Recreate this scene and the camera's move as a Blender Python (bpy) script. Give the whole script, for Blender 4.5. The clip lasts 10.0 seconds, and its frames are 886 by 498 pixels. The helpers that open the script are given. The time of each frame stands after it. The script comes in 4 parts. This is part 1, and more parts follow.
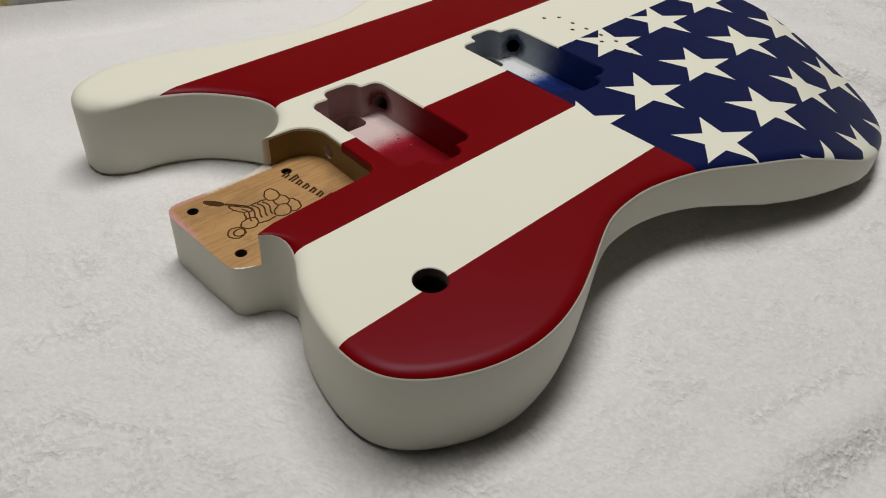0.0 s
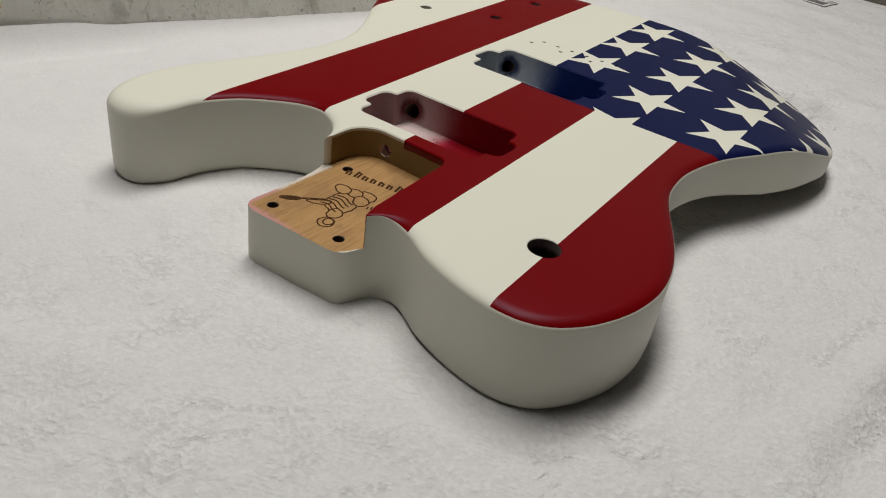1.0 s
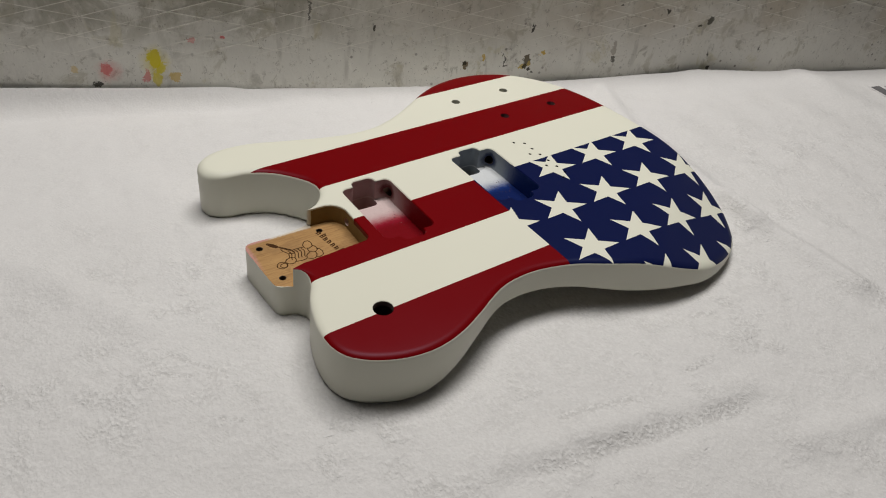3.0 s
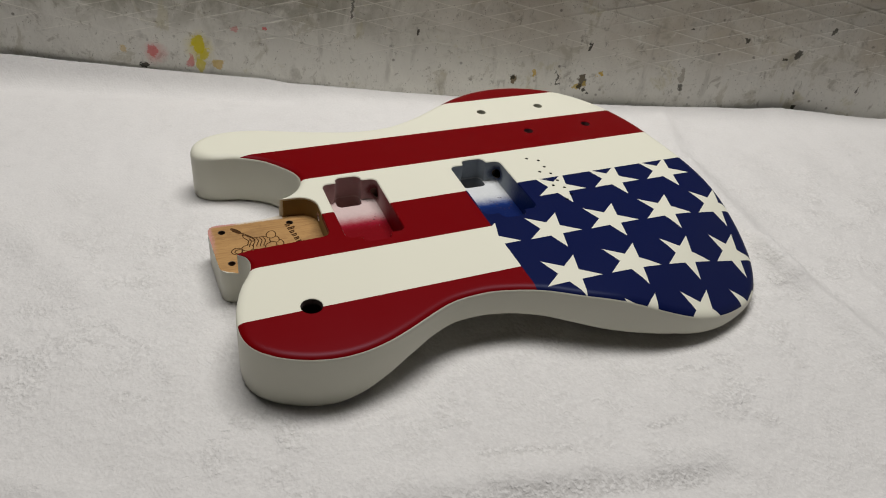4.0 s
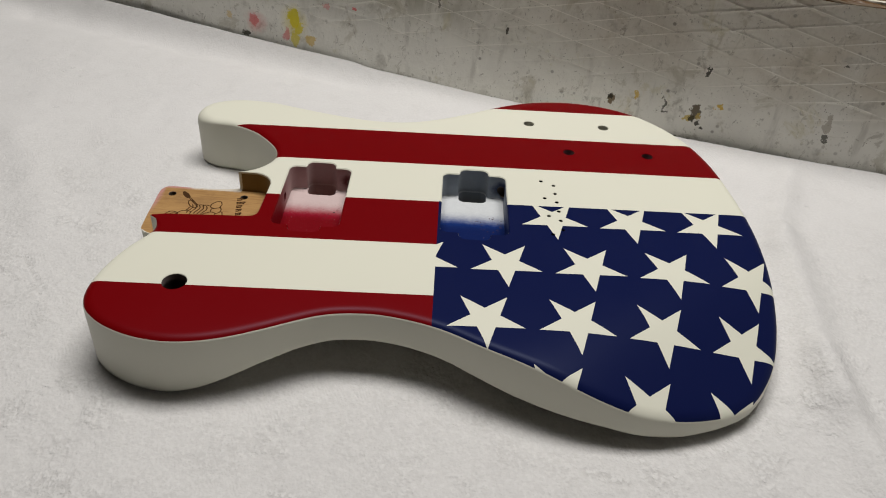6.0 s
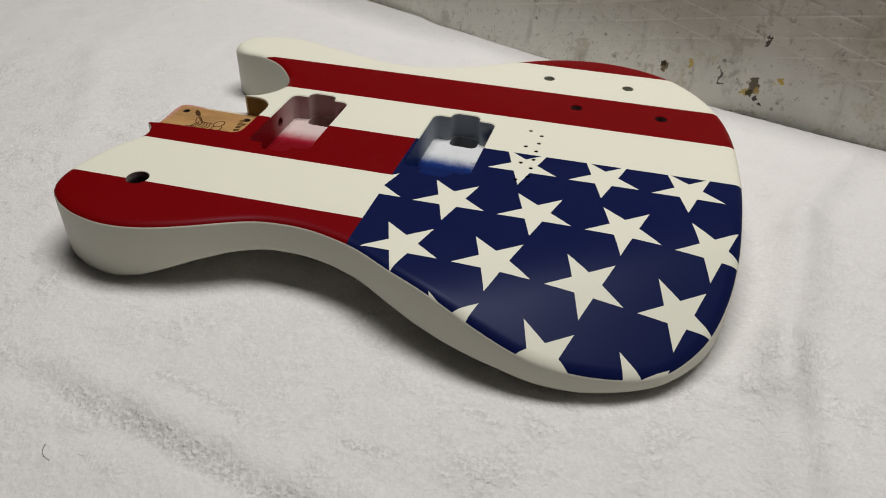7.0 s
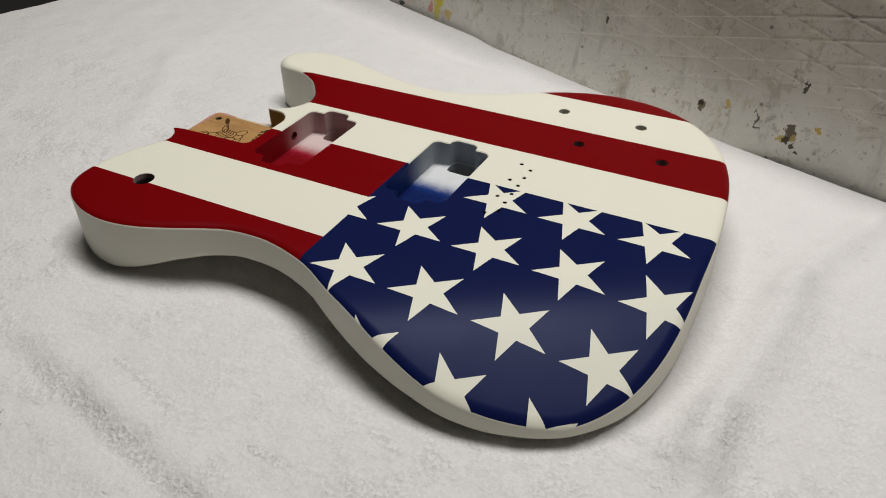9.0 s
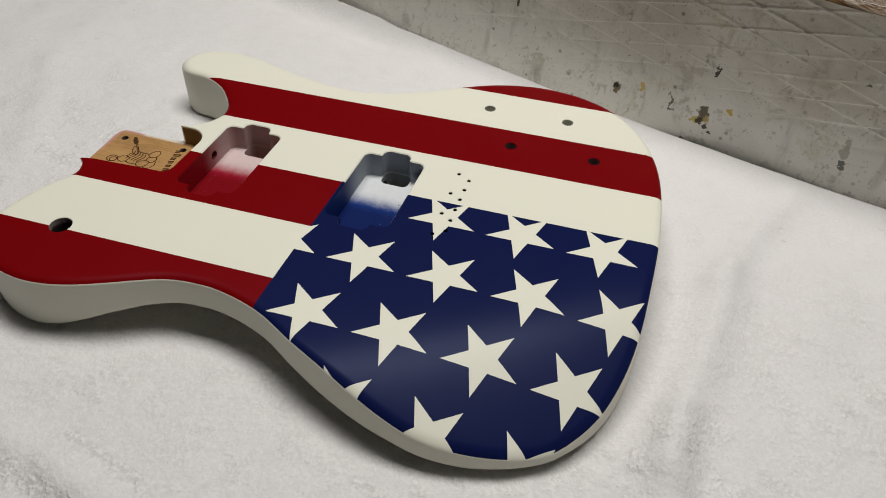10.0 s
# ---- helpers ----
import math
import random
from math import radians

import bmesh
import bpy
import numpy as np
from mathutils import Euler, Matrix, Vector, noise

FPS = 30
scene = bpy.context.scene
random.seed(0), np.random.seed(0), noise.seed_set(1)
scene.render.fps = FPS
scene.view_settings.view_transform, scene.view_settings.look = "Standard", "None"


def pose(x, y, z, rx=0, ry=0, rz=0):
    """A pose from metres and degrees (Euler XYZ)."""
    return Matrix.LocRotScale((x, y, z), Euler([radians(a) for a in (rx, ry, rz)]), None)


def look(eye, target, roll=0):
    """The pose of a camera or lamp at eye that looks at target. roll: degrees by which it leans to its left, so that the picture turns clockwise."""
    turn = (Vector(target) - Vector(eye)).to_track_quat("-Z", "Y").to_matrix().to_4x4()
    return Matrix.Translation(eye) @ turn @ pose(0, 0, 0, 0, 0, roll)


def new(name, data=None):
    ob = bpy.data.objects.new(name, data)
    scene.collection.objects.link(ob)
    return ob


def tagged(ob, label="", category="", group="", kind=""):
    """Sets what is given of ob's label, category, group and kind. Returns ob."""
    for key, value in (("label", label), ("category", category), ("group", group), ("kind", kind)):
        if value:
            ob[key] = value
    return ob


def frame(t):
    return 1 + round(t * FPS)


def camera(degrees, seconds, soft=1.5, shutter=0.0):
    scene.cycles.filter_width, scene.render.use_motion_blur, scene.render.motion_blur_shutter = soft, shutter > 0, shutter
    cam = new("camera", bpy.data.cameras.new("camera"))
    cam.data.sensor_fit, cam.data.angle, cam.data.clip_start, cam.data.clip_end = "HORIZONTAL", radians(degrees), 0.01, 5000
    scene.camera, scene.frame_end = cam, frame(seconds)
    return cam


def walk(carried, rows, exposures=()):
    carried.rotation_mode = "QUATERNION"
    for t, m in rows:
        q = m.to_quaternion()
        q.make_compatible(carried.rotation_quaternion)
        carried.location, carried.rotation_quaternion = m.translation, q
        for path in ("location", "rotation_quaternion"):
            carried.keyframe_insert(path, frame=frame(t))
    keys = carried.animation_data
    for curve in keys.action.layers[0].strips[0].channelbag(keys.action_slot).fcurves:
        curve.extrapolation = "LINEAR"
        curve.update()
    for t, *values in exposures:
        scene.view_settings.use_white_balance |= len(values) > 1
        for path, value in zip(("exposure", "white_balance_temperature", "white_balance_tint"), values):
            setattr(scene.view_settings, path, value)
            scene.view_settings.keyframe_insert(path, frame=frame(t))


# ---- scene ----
import itertools

from mathutils import geometry

LENS = 59.52
cam = camera(LENS, 10.0, soft=1.0)
PATH = [
    (0, (-0.3023, -0.2562, 0.2415), (0.0252, 0.0700, -0.1410), 3.61),
    (0.2, (-0.3266, -0.2438, 0.2379), (0.0288, 0.0628, -0.1335), 5.00),
    (0.5, (-0.3619, -0.2232, 0.2316), (0.0325, 0.0588, -0.1218), 7.42),
    (0.8, (-0.3872, -0.2085, 0.2187), (0.0330, 0.0570, -0.1167), 8.76),
    (1, (-0.3972, -0.2024, 0.2095), (0.0316, 0.0596, -0.1184), 8.79),
    (1.2, (-0.4071, -0.1956, 0.2032), (0.0250, 0.0657, -0.1209), 8.77),
    (1.5, (-0.4187, -0.2009, 0.2284), (0.0050, 0.0642, -0.1036), 8.78),
    (1.7, (-0.4164, -0.2130, 0.2529), (-0.0033, 0.0580, -0.0868), 8.68),
    (2, (-0.4019, -0.2512, 0.2878), (-0.0128, 0.0370, -0.0665), 8.05),
    (2.3, (-0.3951, -0.3072, 0.3357), (-0.0375, 0.0067, -0.0283), 7.51),
    (2.5, (-0.3892, -0.3448, 0.3609), (-0.0496, -0.0126, -0.0056), 7.45),
    (2.7, (-0.3802, -0.3818, 0.3769), (-0.0582, -0.0311, 0.0109), 7.30),
    (2.975, (-0.3646, -0.4183, 0.3932), (-0.0653, -0.0476, 0.0285), 7.07),
    (3.25, (-0.3389, -0.4422, 0.3996), (-0.0632, -0.0522, 0.0364), 6.77),
    (3.525, (-0.3062, -0.4557, 0.3965), (-0.0544, -0.0480, 0.0354), 6.51),
    (3.8, (-0.2692, -0.4608, 0.3846), (-0.0410, -0.0369, 0.0256), 6.43),
    (4, (-0.2374, -0.4625, 0.3694), (-0.0288, -0.0264, 0.0140), 6.52),
    (4.2, (-0.2025, -0.4631, 0.3595), (-0.0168, -0.0168, 0.0054), 6.42),
    (4.5, (-0.1406, -0.4614, 0.3533), (0.0090, -0.0001, -0.0001), 6.15),
    (4.8, (-0.1022, -0.4670, 0.3615), (0.0142, 0.0030, 0.0080), 6.03),
    (5, (-0.0902, -0.4736, 0.3620), (0.0055, 0.0005, 0.0068), 5.92),
    (5.2, (-0.0763, -0.4780, 0.3546), (0.0014, 0.0004, 0.0002), 5.74),
    (5.475, (-0.0561, -0.4740, 0.3476), (-0.0011, 0.0074, -0.0063), 5.38),
    (5.75, (-0.0291, -0.4577, 0.3398), (0.0015, 0.0252, -0.0149), 4.80),
    (6.025, (0.0014, -0.4398, 0.3321), (0.0054, 0.0426, -0.0246), 4.15),
    (6.3, (0.0321, -0.4311, 0.3253), (0.0064, 0.0489, -0.0348), 3.58),
    (6.5, (0.0558, -0.4288, 0.3216), (0.0048, 0.0464, -0.0412), 3.27),
    (6.7, (0.0862, -0.4340, 0.3119), (0.0043, 0.0354, -0.0506), 2.58),
    (7, (0.1466, -0.4401, 0.3037), (0.0155, 0.0200, -0.0584), 1.31),
    (7.2, (0.1841, -0.4386, 0.3022), (0.0222, 0.0117, -0.0582), 0.54),
    (7.5, (0.2165, -0.4282, 0.3011), (0.0175, 0.0100, -0.0573), -0.49),
    (7.8, (0.2355, -0.4130, 0.2989), (0.0122, 0.0163, -0.0555), -1.15),
    (8, (0.2400, -0.4055, 0.2944), (0.0085, 0.0211, -0.0583), -1.17),
    (8.5, (0.2463, -0.4014, 0.2899), (0.0058, 0.0224, -0.0601), -1.14),
    (8.8, (0.2480, -0.4024, 0.3019), (0.0119, 0.0191, -0.0539), -0.71),
    (9, (0.2506, -0.3974, 0.3230), (0.0175, 0.0219, -0.0374), -0.72),
    (9.2, (0.2488, -0.3888, 0.3442), (0.0243, 0.0290, -0.0231), -0.43),
    (9.5, (0.2462, -0.3861, 0.3690), (0.0377, 0.0291, -0.0107), -0.12),
    (9.8, (0.2225, -0.3841, 0.3736), (0.0490, 0.0344, -0.0181), 0.67),
    (10, (0.1953, -0.3769, 0.3681), (0.0592, 0.0457, -0.0355), 1.33),
]
walk(cam, [(t, look(eye, target, roll)) for t, eye, target, roll in PATH],
     exposures=[(0, 0.01), (0.5, -0.03), (1.2, -0.06), (2.5, -0.05), (4, 0.02), (5, 0.04), (7, 0.02), (9, 0.05), (10, 0.03)])

LAMP = 22.0

# ---- world and light ----
world = bpy.data.worlds.new("room_air")
scene.world = world
world.use_nodes = True
world.node_tree.nodes["Background"].inputs["Color"].default_value = (0.9, 0.95, 1.0, 1)
world.node_tree.nodes["Background"].inputs["Strength"].default_value = 0.01


def ceiling_lamp(name, x, y, z, sx, sy, watts, colour):
    """A fluorescent fitting under the workshop ceiling, shining down."""
    data = bpy.data.lights.new(name, "AREA")
    data.shape, data.size, data.size_y, data.energy, data.color = "RECTANGLE", sx, sy, watts, colour
    ob = new(name, data)
    ob.matrix_world = look((x, y, z), (x, y, 0))
    return ob


ceiling_lamp("ceiling_tube_lamp", 0.09, 0.22, 1.42, 1.0, 0.40, LAMP, (1.0, 0.98, 0.94))

# ---- node helpers ----


class Ex:
    """A number in a node tree, with arithmetic."""

    def __init__(self, tree, socket):
        self.tree, self.socket = tree, socket

    def op(self, kind, *others, clamp=False):
        node = self.tree.nodes.new("ShaderNodeMath")
        node.operation, node.use_clamp = kind, clamp
        for slot, value in zip(node.inputs, (self, *others)):
            if isinstance(value, Ex):
                self.tree.links.new(value.socket, slot)
            else:
                slot.default_value = float(value)
        return Ex(self.tree, node.outputs[0])

    def __add__(self, o): return self.op("ADD", o)
    def __radd__(self, o): return self.op("ADD", o)
    def __sub__(self, o): return self.op("SUBTRACT", o)
    def __rsub__(self, o): return (self * -1) + o
    def __mul__(self, o): return self.op("MULTIPLY", o)
    def __rmul__(self, o): return self.op("MULTIPLY", o)
    def __truediv__(self, o): return self.op("DIVIDE", o)
    def __gt__(self, o): return self.op("GREATER_THAN", o)
    def __lt__(self, o): return self.op("LESS_THAN", o)
    def abs(self): return self.op("ABSOLUTE")
    def mod(self, o): return self.op("FLOORED_MODULO", o)
    def low(self, o): return self.op("MINIMUM", o)
    def high(self, o): return self.op("MAXIMUM", o)

    def step(self, a, b):
        """0 below a, 1 above b, smooth between."""
        node = self.tree.nodes.new("ShaderNodeMapRange")
        node.interpolation_type = "SMOOTHSTEP"
        self.tree.links.new(self.socket, node.inputs["Value"])
        node.inputs["From Min"].default_value, node.inputs["From Max"].default_value = a, b
        return Ex(self.tree, node.outputs["Result"])


class Mat:
    """A procedural material round one Principled shader, in object coordinates (metres)."""

    def __init__(self, name, colour=(0.5, 0.5, 0.5), rough=0.5, metal=0.0, spec=0.5):
        self.m = bpy.data.materials.new(name)
        self.m.use_nodes = True
        self.tree = self.m.node_tree
        self.bsdf = self.tree.nodes["Principled BSDF"]
        self.bsdf.inputs["Base Color"].default_value = (*colour, 1)
        self.bsdf.inputs["Roughness"].default_value = rough
        self.bsdf.inputs["Metallic"].default_value = metal
        self.bsdf.inputs["Specular IOR Level"].default_value = spec
        self.coord = self.tree.nodes.new("ShaderNodeTexCoord").outputs["Object"]

    def xyz(self):
        node = self.tree.nodes.new("ShaderNodeSeparateXYZ")
        self.tree.links.new(self.coord, node.inputs[0])
        return [Ex(self.tree, s) for s in node.outputs]

    def vec(self, x, y, z):
        node = self.tree.nodes.new("ShaderNodeCombineXYZ")
        for slot, v in zip(node.inputs, (x, y, z)):
            if isinstance(v, Ex):
                self.tree.links.new(v.socket, slot)
            else:
                slot.default_value = v
        return node.outputs[0]

    def noise(self, scale, detail=3, rough=0.55, vector=None, distort=0.0):
        node = self.tree.nodes.new("ShaderNodeTexNoise")
        node.inputs["Scale"].default_value, node.inputs["Detail"].default_value = scale, detail
        node.inputs["Roughness"].default_value, node.inputs["Distortion"].default_value = rough, distort
        self.tree.links.new(vector or self.coord, node.inputs["Vector"])
        return Ex(self.tree, node.outputs["Fac"])

    def cells(self, scale, feature="F1", vector=None, rand=1.0):
        node = self.tree.nodes.new("ShaderNodeTexVoronoi")
        node.feature = feature
        node.inputs["Scale"].default_value, node.inputs["Randomness"].default_value = scale, rand
        self.tree.links.new(vector or self.coord, node.inputs["Vector"])
        return Ex(self.tree, node.outputs["Distance"])

    def mix(self, fac, a, b, blend="MIX"):
        node = self.tree.nodes.new("ShaderNodeMix")
        node.data_type, node.blend_type = "RGBA", blend
        for slot, v in ((node.inputs[0], fac), (node.inputs[6], a), (node.inputs[7], b)):
            if isinstance(v, Ex):
                self.tree.links.new(v.socket, slot)
            elif isinstance(v, (int, float)):
                slot.default_value = v
            elif isinstance(v, tuple):
                slot.default_value = (*v, 1)
            else:
                self.tree.links.new(v, slot)
        return node.outputs[2]

    def colour(self, socket):
        self.tree.links.new(socket, self.bsdf.inputs["Base Color"])
        return self

    def rough(self, ex):
        self.tree.links.new(ex.socket, self.bsdf.inputs["Roughness"])
        return self

    def bump(self, ex, distance, strength=1.0):
        node = self.tree.nodes.new("ShaderNodeBump")
        node.inputs["Distance"].default_value, node.inputs["Strength"].default_value = distance, strength
        self.tree.links.new(ex.socket, node.inputs["Height"])
        last = self.bsdf.inputs["Normal"]
        if last.is_linked:
            self.tree.links.new(last.links[0].from_socket, node.inputs["Normal"])
        self.tree.links.new(node.outputs[0], last)
        return self


# ---- materials ----
CREAM, RED, BLUE = (0.679, 0.667, 0.566), (0.146, 0.0006, 0.0016), (0.0043, 0.0078, 0.049)


def flag_colour(m, x, y, soft=0.0):
    """Stripes, blue field and stars of the paint job; x and y in millimetres on the body's top."""
    def over(line, base, slope):
        d = y - (x * slope + base)
        return d.step(-soft, soft) if soft else d > 0
    tilt = 0.0325                          # the stripes run slightly aslant to the blue field's edge
    red_mid = over(y, -46.2, tilt) * (1 - over(y, 3.4, tilt))
    red_low = 1 - over(y, -96.5, tilt)
    red_up = over(y, 52.9, tilt) * (1 - over(y, 100.8, tilt))
    red_top = over(y, 149.6, tilt)
    red = (red_mid + red_low + red_up + red_top).low(1.0)
    field = (x > -0.6) * (1 - over(y, 3.8, tilt))
    # four rows of stars: the row is chosen by its height, the star in it by its pitch
    # over the slanted facet the star mask lies along the slope
    past = (x * 0.256 - y * 0.342 - 65.7).high(0.0) * (0.087 / 0.427)
    sx, sy = x + past * 0.6, y - past * 0.8
    ys = sy - sx * 0.022
    r12, r23, r34 = ys < -40.0, ys < -92.5, ys < -141.0
    cx = 76.9 + r12 * (42.8 - 76.9) + r23 * (29.5 - 42.8) + r34 * (69.4 - 29.5)
    cy = -9.4 + r12 * (-61.2 + 9.4) + r23 * (-113.4 + 61.2) + r34 * (-162.8 + 113.4)
    low_row = r23 * (1 - r34)             # the third row climbs a little over the slope
    pitch, rise = 52.0, 1.1 + low_row * 0.6
    i = ((sx - cx) / pitch).op("ROUND").low(r12 * 9 + 2).high(r12 * -9)
    lx, ly = sx - cx - i * pitch, sy - cy - i * rise
    rad = (lx * lx + ly * ly).op("SQRT")
    ang = ((ly.op("ARCTAN2", lx) + (math.radians(87.75) + math.radians(36))).mod(math.radians(72)) - math.radians(36)).abs()
    px, py = rad * ang.op("COSINE"), rad * ang.op("SINE")
    R, r = 23.3, 23.3 * 0.382
    qx, qy = r * math.cos(math.radians(36)), r * math.sin(math.radians(36))
    inside = ((px - R) * qy - py * (qx - R)) < 0
    c = m.mix(red, CREAM, RED)
    c = m.mix(field, c, BLUE)
    return m.mix(field * inside, c, CREAM)


def make_flag():
    m = Mat("satin_flag_paint", rough=0.38, spec=0.10)
    x, y, z = m.xyz()
    c = flag_colour(m, x * 1000, y * 1000)
    grain = m.noise(9, 4)
    c = m.mix(0.10, c, m.mix(grain, (0.75, 0.75, 0.75), (1.2, 1.2, 1.2)), "MULTIPLY")
    m.colour(c)
    m.rough(m.noise(35, 3) * 0.08 + 0.34)
    m.bsdf.inputs["Specular Tint"].default_value = (0.66, 0.74, 1.0, 1)
    m.bump(m.noise(900, 2), 0.00003, 0.5)
    return m.m


def make_cream():
    m = Mat("satin_cream_paint", CREAM, 0.40, spec=0.25)
    m.colour(m.mix(m.noise(12, 4), (0.660, 0.647, 0.547), (0.700, 0.686, 0.588)))
    m.rough(m.noise(35, 3) * 0.10 + 0.38)
    m.bump(m.noise(700, 2), 0.00005, 0.5)
    return m.m


def make_wood():
    m = Mat("bare_alder_wood", rough=0.6, spec=0.3)
    x, y, z = m.xyz()
    v = m.vec(x * 0.07, y, z)
    grain = m.noise(700, 4, 0.65, vector=v, distort=0.3)
    broad = m.noise(110, 3, vector=v, distort=0.6)
    c = m.mix(broad, (0.31, 0.165, 0.056), (0.47, 0.275, 0.105))
    c = m.mix(m.noise(45, 4, 0.65).step(0.50, 0.70) * 0.5, c, (0.24, 0.13, 0.050))
    c = m.mix(m.noise(130, 5, 0.75, distort=1.0).step(0.58, 0.66) * 0.35, c, (0.20, 0.10, 0.036))
    c = m.mix((grain - 0.48).high(0.0) * 3.0, c, (0.22, 0.105, 0.034))
    pore = m.noise(520, 3, 0.6, m.vec(x * 0.16, y, z)).step(0.64, 0.72)
    c = m.mix(pore * 0.55, c, (0.17, 0.075, 0.025))
    # routed walls toned darker: end grain, and the pocket's shade put into colour
    up = (z + m.noise(200, 2) * 0.0006).step(0.0289, 0.0295)
    c = m.mix(up, c, m.mix(m.noise(60, 3), (0.20, 0.140, 0.055), (0.33, 0.235, 0.100)))
    # pink and white overspray that crept under the mask at the open edges
    crumbs = m.noise(420, 3)
    end = (x + crumbs * 0.006).step(-0.1905, -0.1945) * (y + crumbs * 0.02).step(-0.006, 0.020)
    side = (y + crumbs * 0.003).step(0.0238, 0.0262) * (x < -0.142)
    c = m.mix(end.high(side) * 0.8 * (1 - up), c, m.mix((x + m.noise(150, 3) * 0.03 - 0.015).step(-0.186, -0.172), (0.50, 0.24, 0.24), (0.66, 0.62, 0.55)))
    # the red stripe's paint runs further down the wall than the cream
    run = (z + m.noise(250, 3) * 0.0012).step(0.0406, 0.0409) * (y - x * 0.0325 < 0.0034)
    c = m.mix(run, c, RED)
    lip = up * (y > 0.02) * (x + m.noise(300, 2) * 0.001 < -0.1405)
    c = m.mix(lip, c, CREAM)
    chip = (y * -1 + x * -0.55 + m.noise(500, 3) * 0.002).step(0.1365, 0.1380)
    m.colour(m.mix(chip, c, (0.70, 0.68, 0.60)))
    m.bump(grain, 0.00012, 0.6)
    return m.m


def make_cavity(name, tint, fresh, far_wall, far_floor, vivid, line, hole):
    """Sprayed cavity: the stripe's colour on the near half, thin pale overspray with bare specks on the far half,
    and colour blown out round the wire hole."""
    m = Mat(name, rough=0.5, spec=0.06)
    x, y, z = m.xyz()
    edge = y * 1000 + m.noise(160, 3, 0.6) * 5 + m.noise(700, 3, 0.7) * 4 - 4.5
    far = edge.step(line - 20, line + 14)
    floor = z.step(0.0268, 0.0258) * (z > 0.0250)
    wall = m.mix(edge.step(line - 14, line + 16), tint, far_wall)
    hx, hy, hz = hole
    dx, dy, dz = x * 1000 - hx, y * 1000 - hy, z * 1000 - hz
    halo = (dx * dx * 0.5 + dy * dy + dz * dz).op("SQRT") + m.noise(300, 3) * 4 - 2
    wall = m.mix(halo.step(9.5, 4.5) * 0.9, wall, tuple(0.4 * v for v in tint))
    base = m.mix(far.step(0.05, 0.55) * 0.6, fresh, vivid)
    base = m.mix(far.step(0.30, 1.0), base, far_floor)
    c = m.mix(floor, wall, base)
    # shade deep in the leg slot is put into the colour, darker downwards
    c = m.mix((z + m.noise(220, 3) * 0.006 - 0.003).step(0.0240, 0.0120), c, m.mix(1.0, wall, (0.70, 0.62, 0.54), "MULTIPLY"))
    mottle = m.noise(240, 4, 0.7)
    c = m.mix(0.22, c, m.mix(mottle, (0.55, 0.55, 0.55), (1.35, 1.35, 1.35)), "MULTIPLY")
    patch = ((y * 1000 - line + 4).abs() + (x * 1000 - hx + 9).abs() * 0.7).step(15.0, 5.0)
    specks = m.cells(520, vector=m.vec(x + m.noise(200, 2) * 0.004, y, 0.0)).step(0.34, 0.24) * m.noise(150, 2).step(0.42, 0.55) * floor * patch
    c = m.mix(specks * 0.95, c, (0.06, 0.035, 0.035))
    light = m.cells(420).step(0.13, 0.07) * m.noise(120, 2).step(0.52, 0.66) * floor * (1 - far)
    m.colour(m.mix(light * 0.6, c, (0.6, 0.5, 0.5)))
    m.bump(m.noise(350, 3), 0.0004, 0.7)
    return m.m


def make_switch_bore():
    """Pale overspray on the upper wall of the switch hole; the shade of its depth painted below."""
    m = Mat("overspray_over_shaded_bore", rough=0.6)
    x, y, z = m.xyz()
    up = (z + m.noise(300, 3) * 0.004).step(0.0405, 0.0440)
    m.colour(m.mix(up, (0.020, 0.013, 0.012), m.mix(m.noise(200, 3), (0.22, 0.16, 0.165), (0.34, 0.28, 0.27))))
    return m.m


def make_channel():
    """The short wire channel between neck pocket and pickup rout: wood paled as if lit inside, red overspray towards
    the rout.
    """
    m = Mat("lit_wood_channel", rough=0.7)
    x, y, z = m.xyz()
    c = m.mix(m.noise(300, 3), (0.70, 0.52, 0.47), (0.82, 0.68, 0.62))
    m.colour(m.mix((x + m.noise(200, 2) * 0.003).step(-0.1125, -0.1095), c, (0.13, 0.010, 0.014)))
    return m.m


def make_plain(name, a, b, scale, rough, bump=0.0002, spec=0.5):
    m = Mat(name, rough=rough, spec=spec)
    n = m.noise(scale, 4)
    m.colour(m.mix(n, a, b))
    m.bump(n, bump)
    return m.m


SHADED_PARTINGS = ((-0.112, -0.232, 0.045, -0.262, 0.010), (-0.074, -0.206, -0.023, -0.220, 0.006), (-0.292, -0.045, -0.270, -0.058, 0.003),
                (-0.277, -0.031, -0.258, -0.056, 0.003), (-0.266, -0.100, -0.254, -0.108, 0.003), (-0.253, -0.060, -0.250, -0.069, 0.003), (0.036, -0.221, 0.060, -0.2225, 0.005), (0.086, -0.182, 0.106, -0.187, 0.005))


